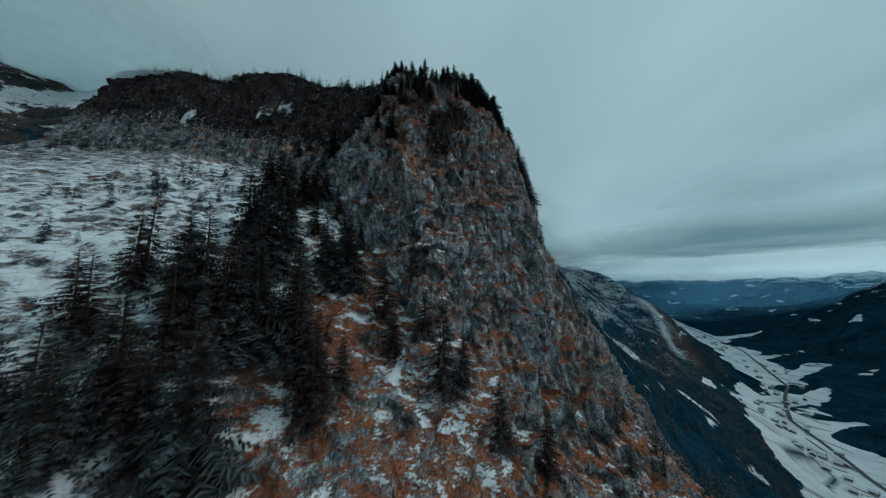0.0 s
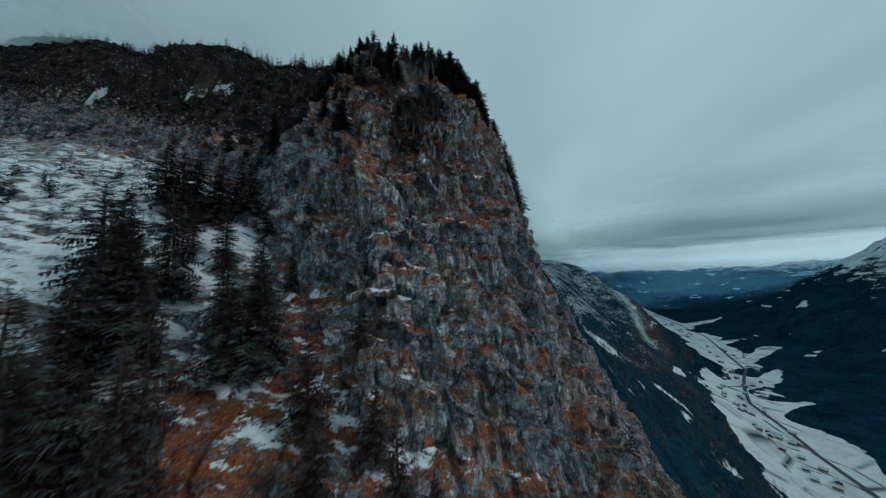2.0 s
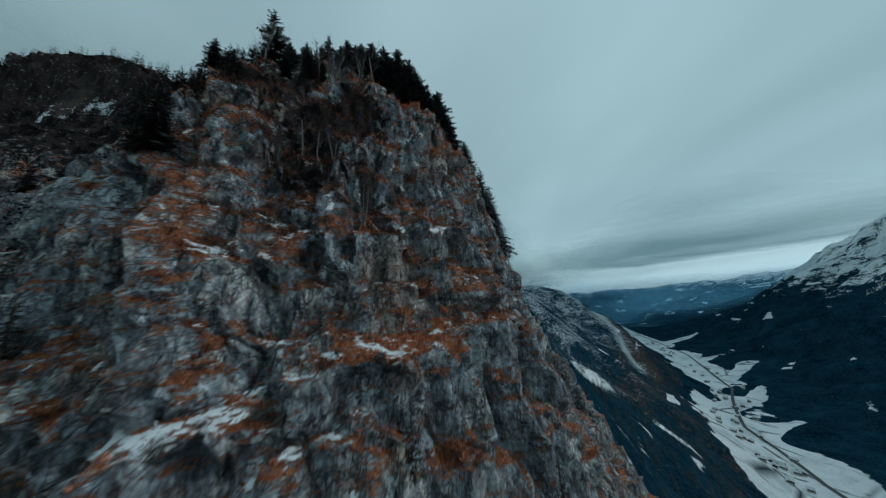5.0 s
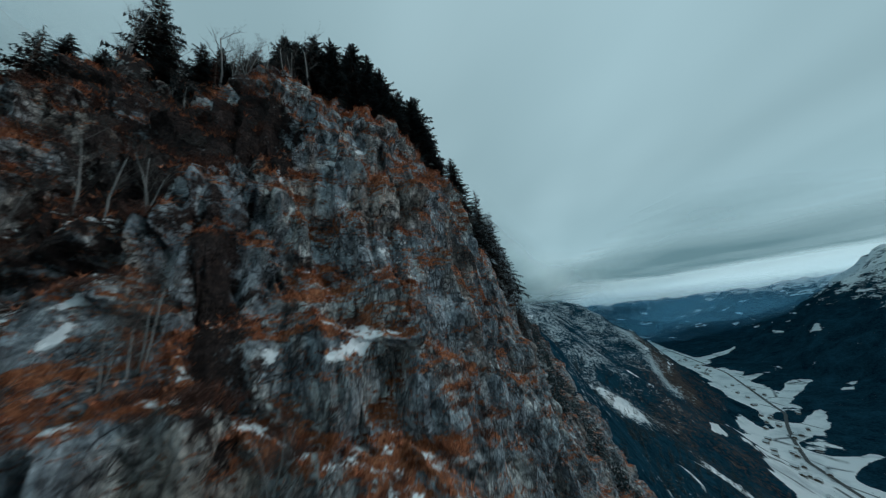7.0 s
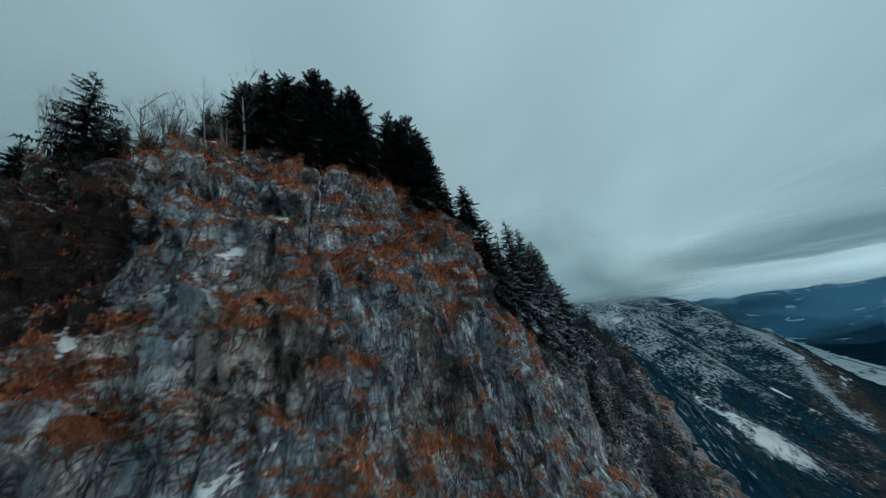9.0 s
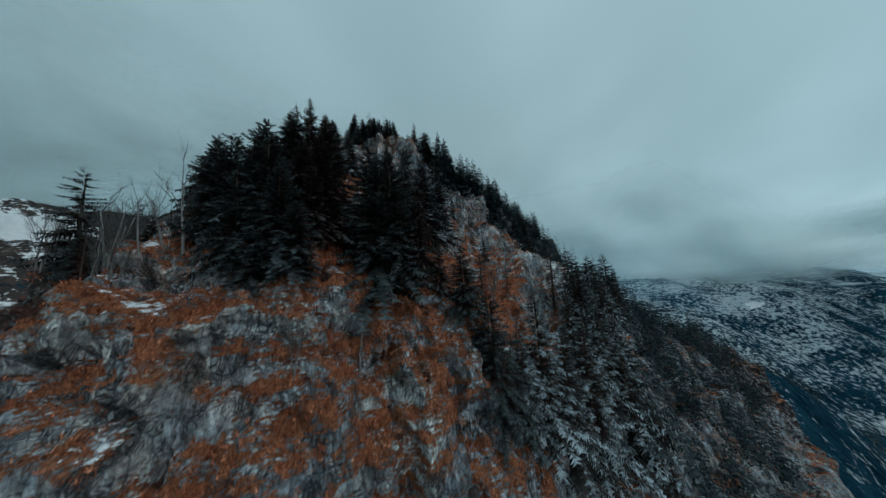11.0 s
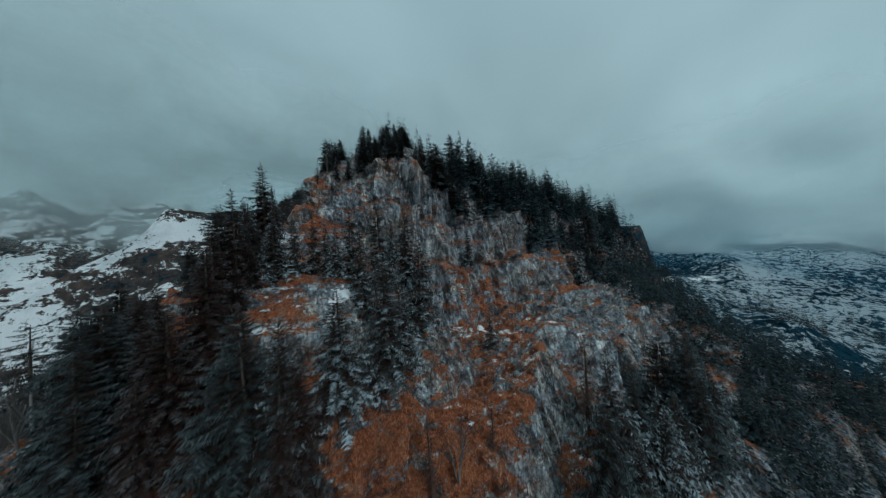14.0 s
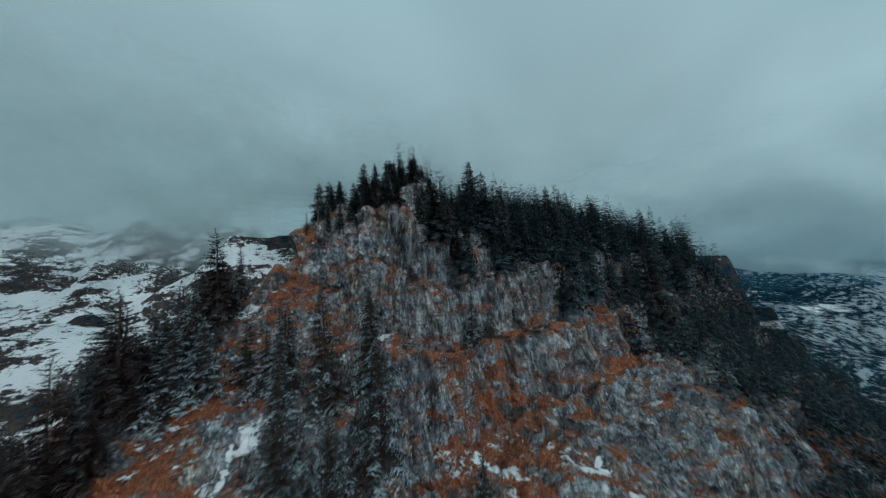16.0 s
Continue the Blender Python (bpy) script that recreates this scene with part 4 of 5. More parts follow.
def kind(key, name, meshes, names, label, category, group):
    KINDS[key] = [(name, m, names, label, category, group) for m in meshes]


kind("dark", "spruce_tree", [spruce_meshes(11, 38, 9, 0.23, M_NEEDLE, 1.0, 0.06, 0.7), spruce_meshes(12, 36, 9, 0.27, M_NEEDLE, 1.0, 0.06, 0.66), spruce_meshes(13, 38, 8, 0.20, M_NEEDLE, 0.94, 0.08)],
     ("trunk", "crown"), "dark green spruce rooted on the rocky mountain slope", "spruce", "spruces on the crag")
kind("tall", "spruce_tree", [spruce_meshes(14, 31, 10, 0.20, M_NEEDLE), spruce_meshes(15, 30, 10, 0.23, M_NEEDLE)],
     ("trunk", "crown"), "tall dark spruce at the edge of the snowfield", "spruce", "tall spruces below the crag")
kind("near_dark", "spruce_tree", [spruce_meshes(16, 42, 20, 0.30, M_NEEDLE, 1.0, 0.05, 0.62), spruce_meshes(17, 44, 20, 0.26, M_NEEDLE, 0.97, 0.05, 0.64)],
     ("trunk", "crown"), "dense dark spruce on the grassy shoulder", "spruce", "spruces on the shoulder")
kind("airy", "spruce_tree", [spruce_meshes(18, 26, 13, 0.27, M_NEEDLE, 0.62, 0.12, 0.7), spruce_meshes(19, 24, 13, 0.24, M_NEEDLE, 0.7, 0.16, 0.75)],
     ("trunk", "crown"), "sparse open-crowned dark spruce beside bare birches", "spruce", "spruces on the shoulder")
kind("near_brown", "spruce_tree", [spruce_meshes(33, 42, 20, 0.26, M_BROWN), spruce_meshes(34, 42, 19, 0.22, M_BROWN)],
     ("trunk", "crown"), "dense brownish spruce on the grassy shoulder", "spruce", "spruces on the shoulder")
kind("near_rimed", "spruce_tree", [spruce_meshes(26, 42, 20, 0.22, M_RIMED), spruce_meshes(27, 40, 20, 0.19, M_RIMED)],
     ("trunk", "crown"), "dense spruce with rime on its branches on the shoulder", "spruce", "spruces on the shoulder")
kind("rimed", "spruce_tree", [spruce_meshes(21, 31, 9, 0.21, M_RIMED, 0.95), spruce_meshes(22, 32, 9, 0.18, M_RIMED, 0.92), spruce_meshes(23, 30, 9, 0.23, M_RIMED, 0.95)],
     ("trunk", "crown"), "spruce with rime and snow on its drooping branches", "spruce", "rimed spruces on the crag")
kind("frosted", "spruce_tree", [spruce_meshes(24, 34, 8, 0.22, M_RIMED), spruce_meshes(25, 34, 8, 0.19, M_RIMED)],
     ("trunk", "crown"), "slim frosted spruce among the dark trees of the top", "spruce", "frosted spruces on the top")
kind("brown", "spruce_tree", [spruce_meshes(31, 30, 10, 0.19, M_BROWN, 0.92), spruce_meshes(32, 29, 10, 0.22, M_BROWN, 0.92)],
     ("trunk", "crown"), "brownish spruce below the grey rock face", "spruce", "brown spruces at the foot")
kind("small", "spruce_tree", [spruce_meshes(41, 16, 4, 0.20, M_NEEDLE), spruce_meshes(42, 15, 4, 0.23, M_NEEDLE), spruce_meshes(43, 16, 4, 0.18, M_RIMED)],
     ("trunk", "crown"), "small dark spruce standing on the wooded mountain flank", "spruce", "spruces on the wooded flank")
kind("birch", "bare_tree", [bare_tree_meshes(51, M_GREY), bare_tree_meshes(52, M_GREY, 3), bare_tree_meshes(53, M_GREY, 2)],
     ("trunk", "crown"), "leafless pale-stemmed broadleaf tree on the ledge", "bare tree", "bare trees on the crag")
kind("snag", "dead_tree", [spruce_meshes(61, 34, 5, 0.10, M_RUST, 0.5, 0.2)],
     ("trunk", "crown"), "dead grey conifer with a few broken twigs", "dead tree", "dead trees on the crag")
SHRUBS = [shrub_mesh(71, M_RUST), shrub_mesh(72, M_RUST), shrub_mesh(73, M_TWIG)]
FIRST = {}
bpy.context.view_layer.update()


def ground_at(x, y):
    hit, place, normal, _ = crag.ray_cast((x, y, 500), (0, 0, -1))
    if hit:
        return place.z
    return float(height(np.array([x]), np.array([y]))[0])


rng_plant = random.Random(5)


def plant(key, x, y, tall, lean=0.0):
    if 18 < x < 47 and 145 < y < 190 and key in ("dark", "brown", "rimed"):
        key = "near_" + key
    variant = rng_plant.randrange(len(KINDS[key]))
    name, meshes, names, label, category, group = KINDS[key][variant]
    wide = tall * rng_plant.uniform(0.88, 1.15)
    m = pose(x, y, ground_at(x, y) - 0.3, rng_plant.uniform(-2.5, 2.5), rng_plant.uniform(-2.5, 2.5) + lean, rng_plant.uniform(0, 360))
    if (key, variant) not in FIRST:
        FIRST[key, variant] = tree_thing(name, meshes, names, label, category, group)
        ob = FIRST[key, variant]
        ob.matrix_basis = m
    else:
        ob = copy_thing(FIRST[key, variant], m)
    ob.scale = (wide, wide, tall)
    return ob


def plant_to(key, x, y, tip):
    """A tree whose tip stands at the given height."""
    return plant(key, x, y, max(4.0, tip - ground_at(x, y) + 0.3))


def scatter(key, count, box, keep, tall, gap, seed):
    """Plants at random places of a box in plan where keep(x, y, z) holds, not closer than gap."""
    rng, done, tries = random.Random(seed), [], 0
    while len(done) < count and tries < count * 40:
        tries += 1
        x, y = rng.uniform(box[0], box[1]), rng.uniform(box[2], box[3])
        if any((x - a) ** 2 + (y - b) ** 2 < gap * gap for a, b in done) or not keep(x, y):
            continue
        done.append((x, y))
        k = key if isinstance(key, str) else rng.choice(key)
        plant(k, x, y, rng.uniform(*tall))


def along(x, y, line):
    d, _ = beside(np.array([float(x)]), np.array([float(y)]), line)
    return float(d[0])


def forest(name, label, count, box, keep, tall, gap, seed, detail=(12, 2)):
    """A far wood as one object: many small spruces joined."""
    rng, done, tries = random.Random(seed), [], 0
    sources = []
    for k in range(3):
        trunk, crown = spruce_meshes(80 + k, *detail, (0.20, 0.23, 0.18)[k], M_NEEDLE, 1.0, 0.05)
        co, tri = np.zeros(len(crown.vertices) * 3), np.zeros(len(crown.loops), int)
        crown.vertices.foreach_get("co", co), crown.loops.foreach_get("vertex_index", tri)
        tip = np.zeros(len(crown.vertices))
        crown.attributes["tip"].data.foreach_get("value", tip)
        sources.append((co.reshape(-1, 3), tri.reshape(-1, 3), tip))
        bpy.data.meshes.remove(trunk), bpy.data.meshes.remove(crown)
    cv, cf, ct, n, cellmap = [], [], [], 0, {}
    while len(done) < count and tries < count * 30:
        tries += 1
        x, y = rng.uniform(box[0], box[1]), rng.uniform(box[2], box[3])
        cell = (int(x // gap), int(y // gap))
        if cell in cellmap or not keep(x, y):
            continue
        cellmap[cell] = True
        done.append((x, y))
        co, tri, tip = sources[rng.randrange(3)]
        h, a = rng.uniform(*tall), rng.uniform(0, 6.28)
        w = h * rng.uniform(0.85, 1.15)
        rot = np.array([[math.cos(a) * w, -math.sin(a) * w, 0], [math.sin(a) * w, math.cos(a) * w, 0], [0, 0, h]])
        cv.append(co @ rot.T + (x, y, ground_at(x, y) - 0.4))
        cf.append(tri + n)
        ct.append(tip)
        n += len(co)
    verts, tris = np.concatenate(cv), np.concatenate(cf)
    me = bpy.data.meshes.new(name)
    me.vertices.add(len(verts))
    me.vertices.foreach_set("co", verts.ravel().astype(np.float32))
    me.loops.add(tris.size)
    me.loops.foreach_set("vertex_index", tris.ravel().astype(np.int32))
    me.polygons.add(len(tris))
    me.polygons.foreach_set("loop_start", np.arange(0, tris.size, 3, dtype=np.int32))
    me.update(calc_edges=True)
    me.attributes.new("tip", "FLOAT", "POINT").data.foreach_set("value", np.concatenate(ct).astype(np.float32))
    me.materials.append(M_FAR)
    return tagged(new(name, me), label, "forest", kind="stuff")


# ---- planting, from the foot of the crag to the summit ----
for x, y, tip in ((-17.8, 141, 128.3), (-21, 144, 118), (-25, 143, 119), (-14.5, 140, 116), (-30, 146, 121)):
    plant_to("airy", x, y, tip)
for x, y, tip in ((0.7, 153, 135), (5, 151, 129), (9.5, 151, 131), (14, 151.5, 130), (18.5, 153.4, 132.5), (22, 152, 127), (25.5, 152.5, 121), (28.6, 153, 114), (16, 157, 132), (10, 157, 133), (22, 158, 130), (3, 158, 134), (-4, 156, 131),
                  (26.5, 157, 122), (19.5, 149.5, 121), (24, 149.8, 113)):
    plant_to("near_dark" if y < 155 else "near_brown", x, y, tip)
for x, y, tip in ((29.4, 167.7, 129.7), (35.9, 167.1, 127), (33, 164.5, 124), (39.5, 169, 117), (37, 172, 123), (42, 171.5, 108), (31, 171, 127)):
    plant_to("near_dark" if y < 168 else "near_brown", x, y, tip)
for x, y, tip in ((46.3, 172.6, 107), (49.5, 176, 99), (55.6, 183.1, 100), (52.5, 181, 93), (58.6, 187, 92), (62.5, 195, 95), (67.5, 209, 97), (66, 203, 90), (61, 200, 98)):
    plant_to("near_rimed" if x > 50 else "near_dark", x, y, tip)
for x, y, tip in ((-16.9, 180.4, 161.8), (-20, 176, 153), (-13, 176, 151), (-9, 172, 146), (-23, 182, 153), (-5, 168, 141), (5, 172, 143), (0, 175, 146), (10, 172, 139), (-2, 170, 144), (13, 169, 136)):
    plant_to("near_brown", x, y, tip)
for x, y, tall in ((63.7, 235, 25), (67, 250, 26), (70, 268, 26), (63, 214, 24)):
    plant("dark", x, y, tall)
for x, y, tall in ((20.9, 164, 24), (25.5, 160, 22), (14, 166, 22), (8, 170, 21), (-14, 180, 25), (-8, 174, 21), (0, 168, 20), (-16, 170, 19), (-22, 176, 17), (-24, 184, 16)):
    plant(("brown", "rimed", "brown")[int(10 * tall + x) % 3], x, y, tall)
for x, y, tall in ((36.1, 170, 24), (31.7, 168, 19), (33, 189, 26), (35.6, 178.5, 21), (25, 205, 25), (3.2, 212.5, 20), (14.9, 239, 17), (-2, 192.5, 16), (17.2, 198.6, 24), (22, 190, 21), (28, 196, 20), (14, 192, 19), (6, 186, 17), (16, 208, 22),
                   (49.7, 222, 8), (34.8, 221, 12), (62, 226, 27), (69, 229, 28), (10, 176, 15)):
    plant("rimed", x, y, tall)
for x, y, tall in ((-36.3, 208.5, 15), (-31, 210, 12), (-26.9, 213.5, 12), (-20.6, 217, 14), (-24.6, 226, 15), (-10.5, 224.5, 14), (-10.1, 229.5, 16), (1.2, 231.5, 19), (4.6, 236, 20), (7.9, 241, 20), (-16, 221, 13)):
    plant("rimed" if int(y) % 3 == 0 else "dark", x, y, tall)
for x, y, tip in ((-43, 213.8, 195.4), (-40, 217, 193), (-35.3, 226, 203), (-31.6, 236, 205.2), (-42, 257, 216), (-28, 283, 212.5), (-3, 314, 194.5), (12.4, 328, 181.7), (4.5, 332, 186), (31, 338, 160), (27.2, 315, 150.3)):
    plant_to("dark", x, y, tip)
for x, y, tall in ((-56.8, 95, 29), (-51.4, 82, 33), (-55.7, 80, 31), (-55.6, 61, 34), (-32.9, 104, 13), (-69, 156, 22), (-92, 158, 16), (-61, 88, 24), (-66, 66, 27), (-66, 92, 28), (-63, 90, 27), (-70, 93, 28), (-29.5, 86, 29), (-33, 90, 24), (-37, 97, 19), (-35, 83, 22), (-41, 91, 21)):
    plant("tall", x, y, tall)
for x, y, tall in ((-77.8, 119.5, 21), (-84, 120.7, 19), (-76, 122, 19), (-67.3, 123.8, 20), (-67.4, 119.7, 16), (-66, 128.8, 17), (-52.5, 105.2, 16), (-64, 107.6, 15), (-48.6, 117.9, 12), (-58, 124, 15), (-71, 113, 17)):
    plant(("tall", "brown")[int(y) % 2], x, y, tall * 1.3)
for x, y, tall in ((-56.8, 55.5, 26), (-29.1, 59, 21), (-13.1, 71, 15), (-0.1, 66.5, 26), (-10.1, 85.5, 13), (-17, 78, 19), (-5, 77, 14), (-36, 66, 25), (-40, 74, 26), (-26, 55, 20), (-34, 62, 20), (-30, 60, 17), (-38, 68, 22), (-30, 65, 15), (-27, 58, 17), (-22, 60, 14)):
    plant("brown", x, y, tall)
for x, y, tall in ((17.5, 101.5, 9), (36.7, 106.5, 10), (60.8, 107, 11), (67.3, 103, 9), (68, 87, 12), (14, 113, 6), (6, 108, 5), (75, 120, 12), (80, 132, 13), (24, 129, 4), (60, 95, 12), (72, 95, 13), (56, 84, 11), (-20, 125, 8), (-26, 127, 10), (-31, 131, 12), (-27, 116, 8), (-33, 112, 10)):
    plant("small", x, y, tall)
for x, y, tall in ((-1, 141.5, 13), (7, 145.5, 11), (-3, 141, 9), (9.5, 147, 14), (5.2, 141.5, 7), (2.4, 115.2, 6), (8.2, 117.8, 6), (10.5, 118.2, 7), (9.9, 117.9, 5), (3.4, 123.2, 9), (0.5, 122.6, 8), (-2.5, 122.4, 9), (-6.5, 121, 6), (12, 113.5, 6), (20.5, 118.5, 6),
                   (-33, 207, 9), (44, 195, 10), (29, 186, 9), (-40, 200, 7), (33, 150.5, 6), (36, 158, 7), (-6, 142, 12), (-19, 137, 13), (6, 143, 9), (-17, 142, 12), (-23, 140, 9), (-12, 139, 8), (-8, 138, 8), (-2, 140, 8), (3, 141, 9), (-27, 142, 9)):
    plant("birch", x, y, tall * 1.3)
for x, y, tall in ((-30, 176, 19), (-38, 174, 14), (-34, 203, 10), (43.4, 189, 15), (55.4, 229, 22), (27, 191, 14), (-5, 139.5, 10), (46, 203, 10)):
    plant("snag", x, y, tall)


def wooded_flank(x, y):
    d = along(x, y, BRINK)
    return -7 < d < 14 and along(x, y, TOWER) > 6


def wooded_top(x, y):
    t = along(x, y, TOWER)
    return -60 < t < -1.5


def behind_nose(x, y):
    d = along(x, y, BRINK)
    return -45 < d < -12 and -50 < x < 16


scatter(("dark", "frosted", "frosted"), 20, (40, 78, 205, 290), wooded_flank, (17, 28), 3.6, 201)
scatter(("dark", "frosted", "frosted"), 84, (-52, 30, 212, 320), wooded_top, (11, 17), 3.4, 203)
scatter(("dark", "rimed"), 10, (-28, 30, 160, 200), behind_nose, (11, 20), 6, 204)
scatter(("brown", "brown", "dark"), 20, (-84, -38, 40, 76), lambda x, y: True, (19, 29), 5, 209)
scatter("brown", 6, (-14, 36, 40, 84), lambda x, y: True, (9, 17), 6, 210)
scatter(("airy", "dark", "near_dark"), 16, (-46, -5, 139, 153), lambda x, y: True, (9, 15), 3.4, 218)
scatter(("small", "dark"), 10, (-42, -20, 108, 146), lambda x, y: True, (7, 14), 3.5, 212)
forest("young_spruces", "small dark spruces dotted over the snowfield", 34, (-150, -60, 84, 150), lambda x, y: True, (3, 11), 9.0, 206, (20, 5))
forest("flank_forest", "dense spruce forest on the steep far flank of the mountain", 450, (-60, 100, 250, 432), lambda x, y: along(x, y, TOWER) < -4 or y > 305, (17, 26), 4.4, 202, (14, 3))
forest("ridge_forest", "dark spruces and scrub on the rocky ridge above the snow", 1500, (-380, -38, 146, 300), lambda x, y: y > 150 + 0.45 * min(-87 - x, 125), (5, 12), 2.8, 205, (9, 2))
forest("snow_edge_forest", "scattered dark spruces along the edge of the snowfield", 60, (-190, -45, 118, 160), lambda x, y: True, (5, 13), 6.0, 213)
forest("slope_forest", "spruces on the slope falling to the valley", 260, (60, 168, -30, 175), lambda x, y: along(x, y, BRINK) > 45, (9, 18), 5.0, 207)

forest("bank_forest", "spruces on the lower mountain slope above the valley floor", 460, (165, 640, 60, 1000), lambda x, y: -460 < along(x, y, COURSE) < -110, (13, 24), 11.0, 214)
forest("edge_forest", "dense dark spruces along the edge of the steep flank", 260, (78, 160, 250, 400), lambda x, y: 6 < along(x, y, BRINK) < 62, (14, 23), 4.0, 216)
forest("saddle_forest", "dark spruces scattered over the snowy saddle slope", 300, (60, 330, 415, 900), lambda x, y: True, (13, 23), 8.0, 217)
forest("crest_forest", "tall dark spruces along the crest of the tower", 60, (0, 60, 236, 400), lambda x, y: -13 < along(x, y, TOWER) < 5, (21, 29), 3.6, 215, (26, 5))


# rusty bushes on the ledges
rng_shrub = random.Random(31)
SHRUB_FIRST = {}


def put_shrub(x, y, size):
    k = rng_shrub.randrange(3)
    m = pose(x, y, ground_at(x, y), 0, 0, rng_shrub.uniform(0, 360))
    if k not in SHRUB_FIRST:
        SHRUB_FIRST[k] = tagged(new("shrub", SHRUBS[k]), "low leafless rusty-brown shrub on a rock ledge", "shrub", "shrubs on the ledges")
        ob = SHRUB_FIRST[k]
        ob.matrix_basis = m
    else:
        ob = copy_thing(SHRUB_FIRST[k], m)
    ob.scale = (size, size, size * rng_shrub.uniform(0.6, 0.95))


for _ in range(150):
    x, y = rng_shrub.uniform(-30, 60), rng_shrub.uniform(95, 225)
    put_shrub(x, y, rng_shrub.uniform(1.2, 3.2))

for cx, cy in ((15.1, 117.9), (15.1, 116.2), (21.3, 120), (-8.6, 118.2), (-6.6, 120.7), (1.9, 124.5), (6.1, 130.3), (35.3, 125.5), (33.1, 136.1), (38.8, 119.7), (6, 128.4), (-0.4, 128), (9.8, 131.4)):
    for _ in range(6):
        put_shrub(cx + rng_shrub.gauss(0, 1.6), cy + rng_shrub.gauss(0, 0.8), rng_shrub.uniform(1.4, 3.0))

for _ in range(44):
    put_shrub(rng_shrub.uniform(-13, 6), rng_shrub.uniform(110, 127), rng_shrub.uniform(1.6, 3.4))

for _ in range(60):
    put_shrub(rng_shrub.uniform(-22, 10), rng_shrub.uniform(124, 139), rng_shrub.uniform(1.8, 3.6))


# ---- dry grass in tufts on the ledges ----
def grass_tufts(name, label, count, box, seed):
    rng = np.random.default_rng(seed)
    co, grass, snow = CRAG["co"].reshape(-1, 3), CRAG["grass"].ravel(), CRAG["snow"].ravel()
    ok = np.where((grass > 0.52) & (snow < 0.42) & (co[:, 0] > box[0]) & (co[:, 0] < box[1]) & (co[:, 1] > box[2]) & (co[:, 1] < box[3]))[0]
    base = np.repeat(co[rng.choice(ok, count)] + rng.normal(0, 0.12, (count, 3)), 5, 0)
    n = len(base)
    a = rng.uniform(0, 6.283, n)
    lean = np.stack([np.cos(a), np.sin(a), 0 * a], 1)
    side = np.stack([-np.sin(a), np.cos(a), 0 * a], 1)
    tall = rng.uniform(0.3, 0.85, n)[:, None]
    root = base + lean * 0.1 + (0, 0, -0.12)
    tip = root + lean * tall * rng.uniform(0.3, 1.0, (n, 1)) + (0, 0, 1) * tall * rng.uniform(0.25, 0.9, (n, 1)) + (0.15, -0.2, 0) * tall
    verts = np.stack([root - side * 0.06, root + side * 0.06, tip], 1).reshape(-1, 3)
    me = bpy.data.meshes.new(name)
    me.vertices.add(len(verts))
    me.vertices.foreach_set("co", verts.ravel().astype(np.float32))
    me.loops.add(len(verts))
    me.loops.foreach_set("vertex_index", np.arange(len(verts), dtype=np.int32))
    me.polygons.add(n)
    me.polygons.foreach_set("loop_start", np.arange(0, len(verts), 3, dtype=np.int32))
    me.update(calc_edges=True)
    me.materials.append(M_GRASS)
    return tagged(new(name, me), label, "grass", kind="stuff")


grass_tufts("dry_grass", "rusty dry grass in tufts on rock ledges", 42000, (-35, 62, 92, 235), 3)


# ---- cloud banks on the far heights ----
def cloud_bank(name, x0, x1, y0, y1, z, swell, seed, vapour=M_CLOUD, label="grey cloud lying on the mountain tops"):
    xs, ys = np.linspace(x0, x1, 40), np.linspace(y0, y1, 40)

    def shape(gx, gy):
        u, v = (gx - x0) / (x1 - x0), (gy - y0) / (y1 - y0)
        edge = np.clip(np.minimum(np.minimum(u, 1 - u), np.minimum(v, 1 - v)) / 0.3, 0, 1)
        zz = z + swell * fbm(gx / 300, gy / 300, 0 * gx + seed, 3, 0.5, seed)
        return np.stack([gx, gy, zz], 2), (edge,)

    return tagged(grid_mesh(name, xs, ys, shape, vapour, ("thick",)), label, "cloud", kind="stuff")


for k in range(3):
    cloud_bank("cloud", -600, 900, 1250, 3900, 70 + 30 * k, 18, 310 + k)
for k in range(2):
    cloud_bank("cloud", -1000, -270, 150, 900, 248 + 16 * k, 9, 320 + k)

for k in range(2):
    cloud_bank("cloud", 900, 4600, 700, 4600, 330 + 40 * k, 3, 330 + k, M_DECK)


def haze_curtain(reach, seed, first=-70, last=82):
    """A thin upright sheet across the valley, far off, added to imitate distance haze."""
    turns, steps = np.radians(np.linspace(first, last, 60)), np.linspace(-430, 330, 24)

    def shape(gx, gy):
        r = reach * (1 + 0.12 * fbm(3 * gx, 0 * gx, gy / 400, 3, 0.5, seed))
        fade = np.clip((300 - gy) / 330, 0, 1) * np.clip((gx - turns[0]) / 0.3, 0, 1) * np.clip((turns[-1] - gx) / 0.2, 0, 1)
        return np.stack([r * np.sin(gx), 100 + r * np.cos(gx), gy], 2), (fade,)

    return tagged(grid_mesh("mist", turns, steps, shape, M_HAZE, ("thick",)), "added bluish sheet standing in for distance haze", "mist", kind="stuff")


for k, reach in enumerate((3500, 4100, 4800)):
    haze_curtain(reach, 340 + k)


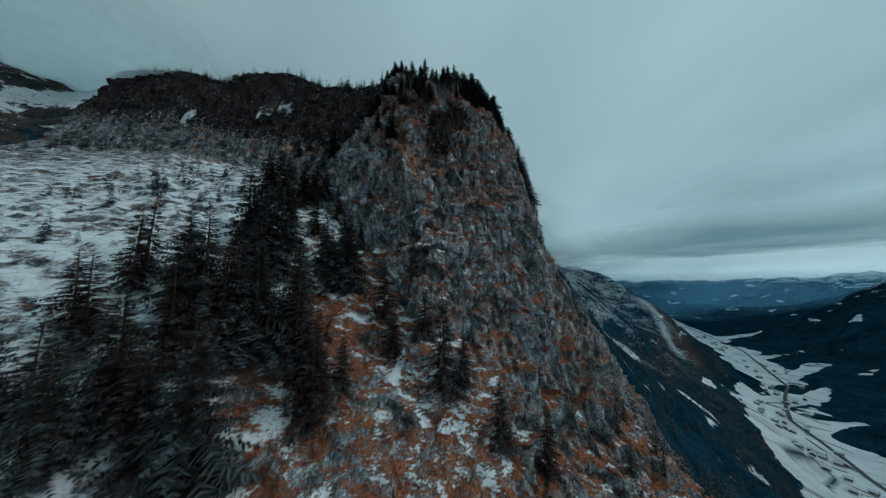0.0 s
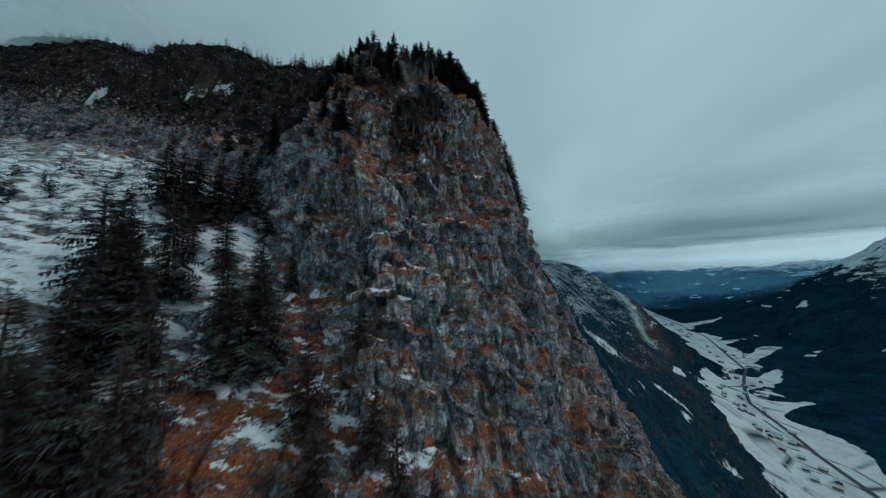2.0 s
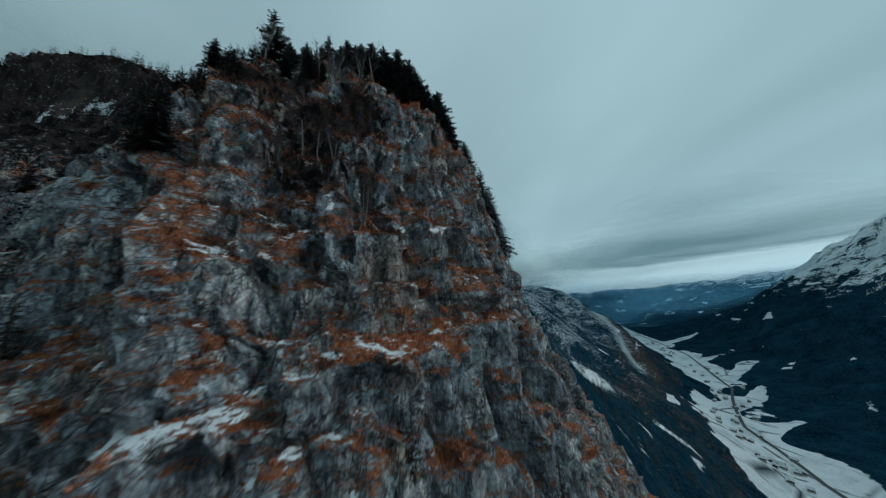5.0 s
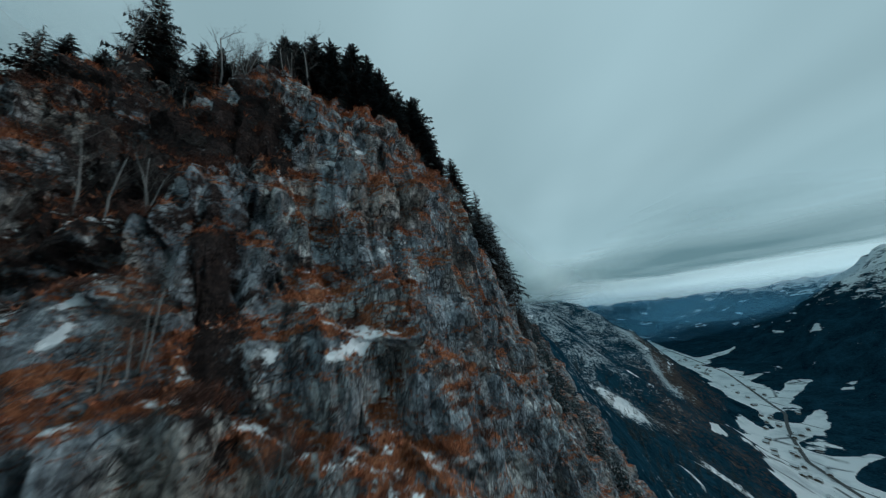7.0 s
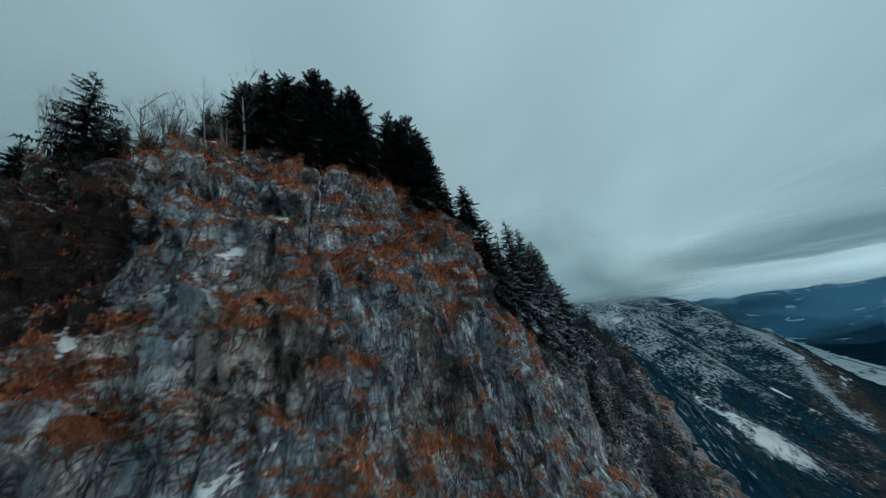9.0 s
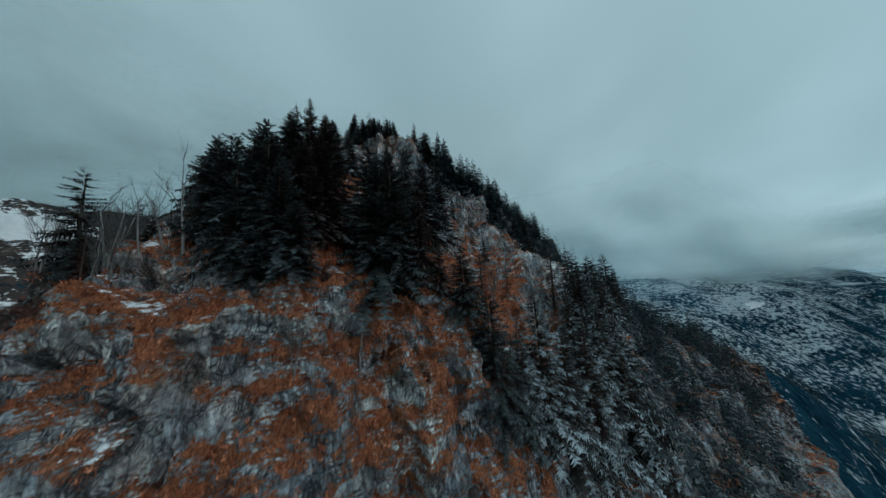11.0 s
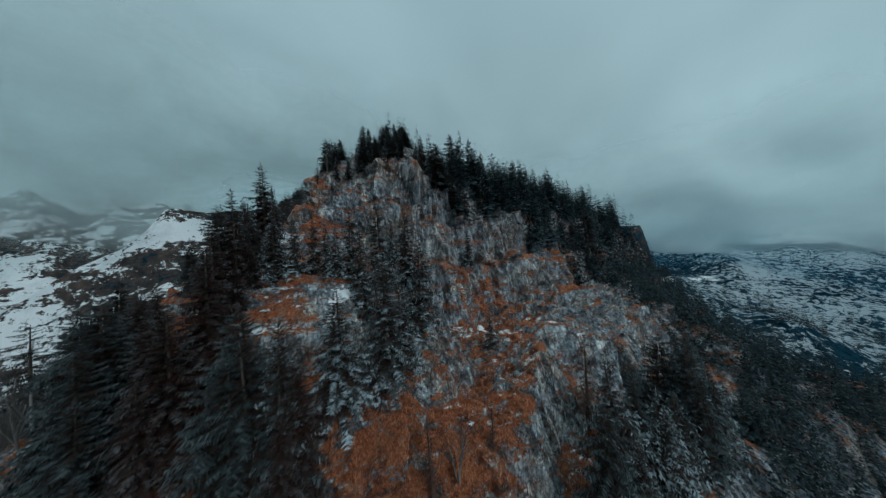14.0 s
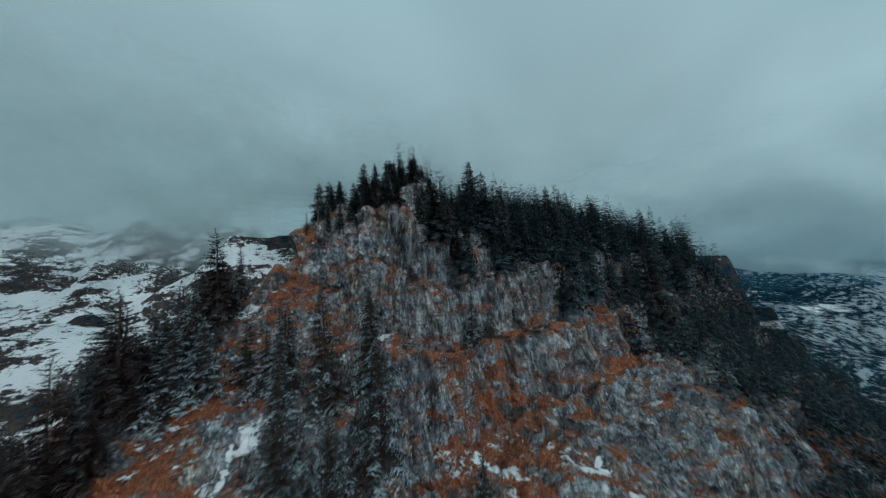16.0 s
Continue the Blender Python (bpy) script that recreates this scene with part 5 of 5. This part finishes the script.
def fog_curtain(reach, seed, first=-45, last=46, low=62, tops=(600, 560, 260, 160), vapour=M_FOG, soft=75, ragged=55):
    """The ragged lower edge of the cloud that covers the far hill."""
    turns, steps = np.radians(np.linspace(first, last, 90)), np.linspace(-30, max(tops) + 40, 60)

    def shape(gx, gy):
        r = reach * (1 + 0.10 * fbm(4 * gx, 0 * gx, gy / 300, 3, 0.5, seed))
        base = low + ragged * fbm(5 * gx, 0 * gx, 0 * gx, 4, 0.55, seed + 3)
        top = np.interp((np.degrees(gx) - first) / (last - first), (0, 0.69, 0.82, 1), tops)
        thick = np.clip((gy - base) / soft, 0, 1) * np.clip((top - gy) / (0.6 * top), 0, 1)
        thick = thick * np.clip((gx - turns[0]) / 0.4, 0, 1) * np.clip((turns[-1] - gx) / 0.25, 0, 1)
        return np.stack([r * np.sin(gx), 100 + r * np.cos(gx), gy], 2), (thick,)

    return tagged(grid_mesh("cloud", turns, steps, shape, vapour, ("thick",)), "grey cloud hanging low over the far hill", "cloud", kind="stuff")


for k, reach in enumerate((1000, 1300, 1700)):
    fog_curtain(reach, 360 + k)
for k, reach in enumerate((820, 1150)):
    fog_curtain(reach, 370 + k, -135, -38, 185, (1000, 1000, 900, 700))
fog_curtain(700, 380, -76, -16, 150, (640, 620, 480, 300), M_DIM, 110, 25)
haze_curtain(900, 350, -75, 22)
haze_curtain(1400, 351, -75, 24)


# ---- the village and the road on the valley floor ----
def house_meshes(seed):
    rng = random.Random(seed)
    w, d, h, r = rng.uniform(8, 12), rng.uniform(10, 16), rng.uniform(5, 7), rng.uniform(2.2, 3.2)
    out = []
    for nm, z0, z1, g, mat in (("ground_storey", -2.0, h * 0.5, 0.0, M_WALL), ("upper_storey", h * 0.5, h, 0.12, M_BOARD)):
        bm = bmesh.new()
        bmesh.ops.create_cube(bm, size=1.0, matrix=Matrix.Translation((0, 0, (z0 + z1) / 2)) @ Matrix.Diagonal((w + g, d + g, z1 - z0, 1)))
        me = bpy.data.meshes.new(nm)
        bm.to_mesh(me), bm.free()
        me.materials.append(mat)
        out.append((nm, me))
    e = 1.0
    v = [(-w / 2 - e, -d / 2 - e, h - 0.2), (0, -d / 2 - e, h + r), (w / 2 + e, -d / 2 - e, h - 0.2), (-w / 2 - e, d / 2 + e, h - 0.2), (0, d / 2 + e, h + r), (w / 2 + e, d / 2 + e, h - 0.2)]
    v += [(x, y, z + 0.4) for x, y, z in v]
    f = [(0, 3, 4, 1), (1, 4, 5, 2), (6, 7, 10, 9), (7, 8, 11, 10), (0, 1, 7, 6), (1, 2, 8, 7), (4, 3, 9, 10), (5, 4, 10, 11), (0, 6, 9, 3), (2, 5, 11, 8)]
    out.append(("roof", raw_mesh("roof", v, f, M_ROOF)))
    return out


def floor_point(s, off):
    """A place on the valley floor: s from 0 to 1 along its course, off metres to its right."""
    k = 2 + s * (len(COURSE) - 4)
    i = int(k)
    (ax, ay, _), (bx, by, _) = COURSE[i], COURSE[i + 1]
    ln = math.hypot(bx - ax, by - ay)
    x, y = ax + (k - i) * (bx - ax) + off * (by - ay) / ln, ay + (k - i) * (by - ay) - off * (bx - ax) / ln
    return x, y, float(height(np.array([x]), np.array([y]))[0])


rng_house = random.Random(77)
HOUSES = {}
for k in range(70):
    s = rng_house.choice((0.16, 0.3, 0.45, 0.62, 0.8)) + rng_house.uniform(-0.09, 0.09)
    x, y, z = floor_point(s, max(-60, min(40, rng_house.gauss(-15, 30))))
    if z > -400:
        continue
    var = k % 4
    m = pose(x, y, z, 0, 0, rng_house.choice((20, 35, 110, 125)))
    if var not in HOUSES:
        HOUSES[var] = tagged(new("house"), "snow-roofed farmhouse with boarded upper storey in the valley", "house", "houses in the valley")
        for nm, me in house_meshes(400 + var):
            part(nm, me, HOUSES[var])
        HOUSES[var].matrix_basis = m
    else:
        copy_thing(HOUSES[var], m)

rv, rf = [], []
for k in range(160):
    s = k / 159 * 0.98
    for off in (18, 27):
        x, y, z = floor_point(s, off + 26 * math.sin(9 * s))
        rv.append((x, y, z + 1.2))
    if k:
        rf.append((2 * k - 2, 2 * k - 1, 2 * k + 1, 2 * k))
tagged(new("road", raw_mesh("road", rv, rf, M_ROAD, True)), "dark cleared road along the snowy valley floor", "road", kind="structure")
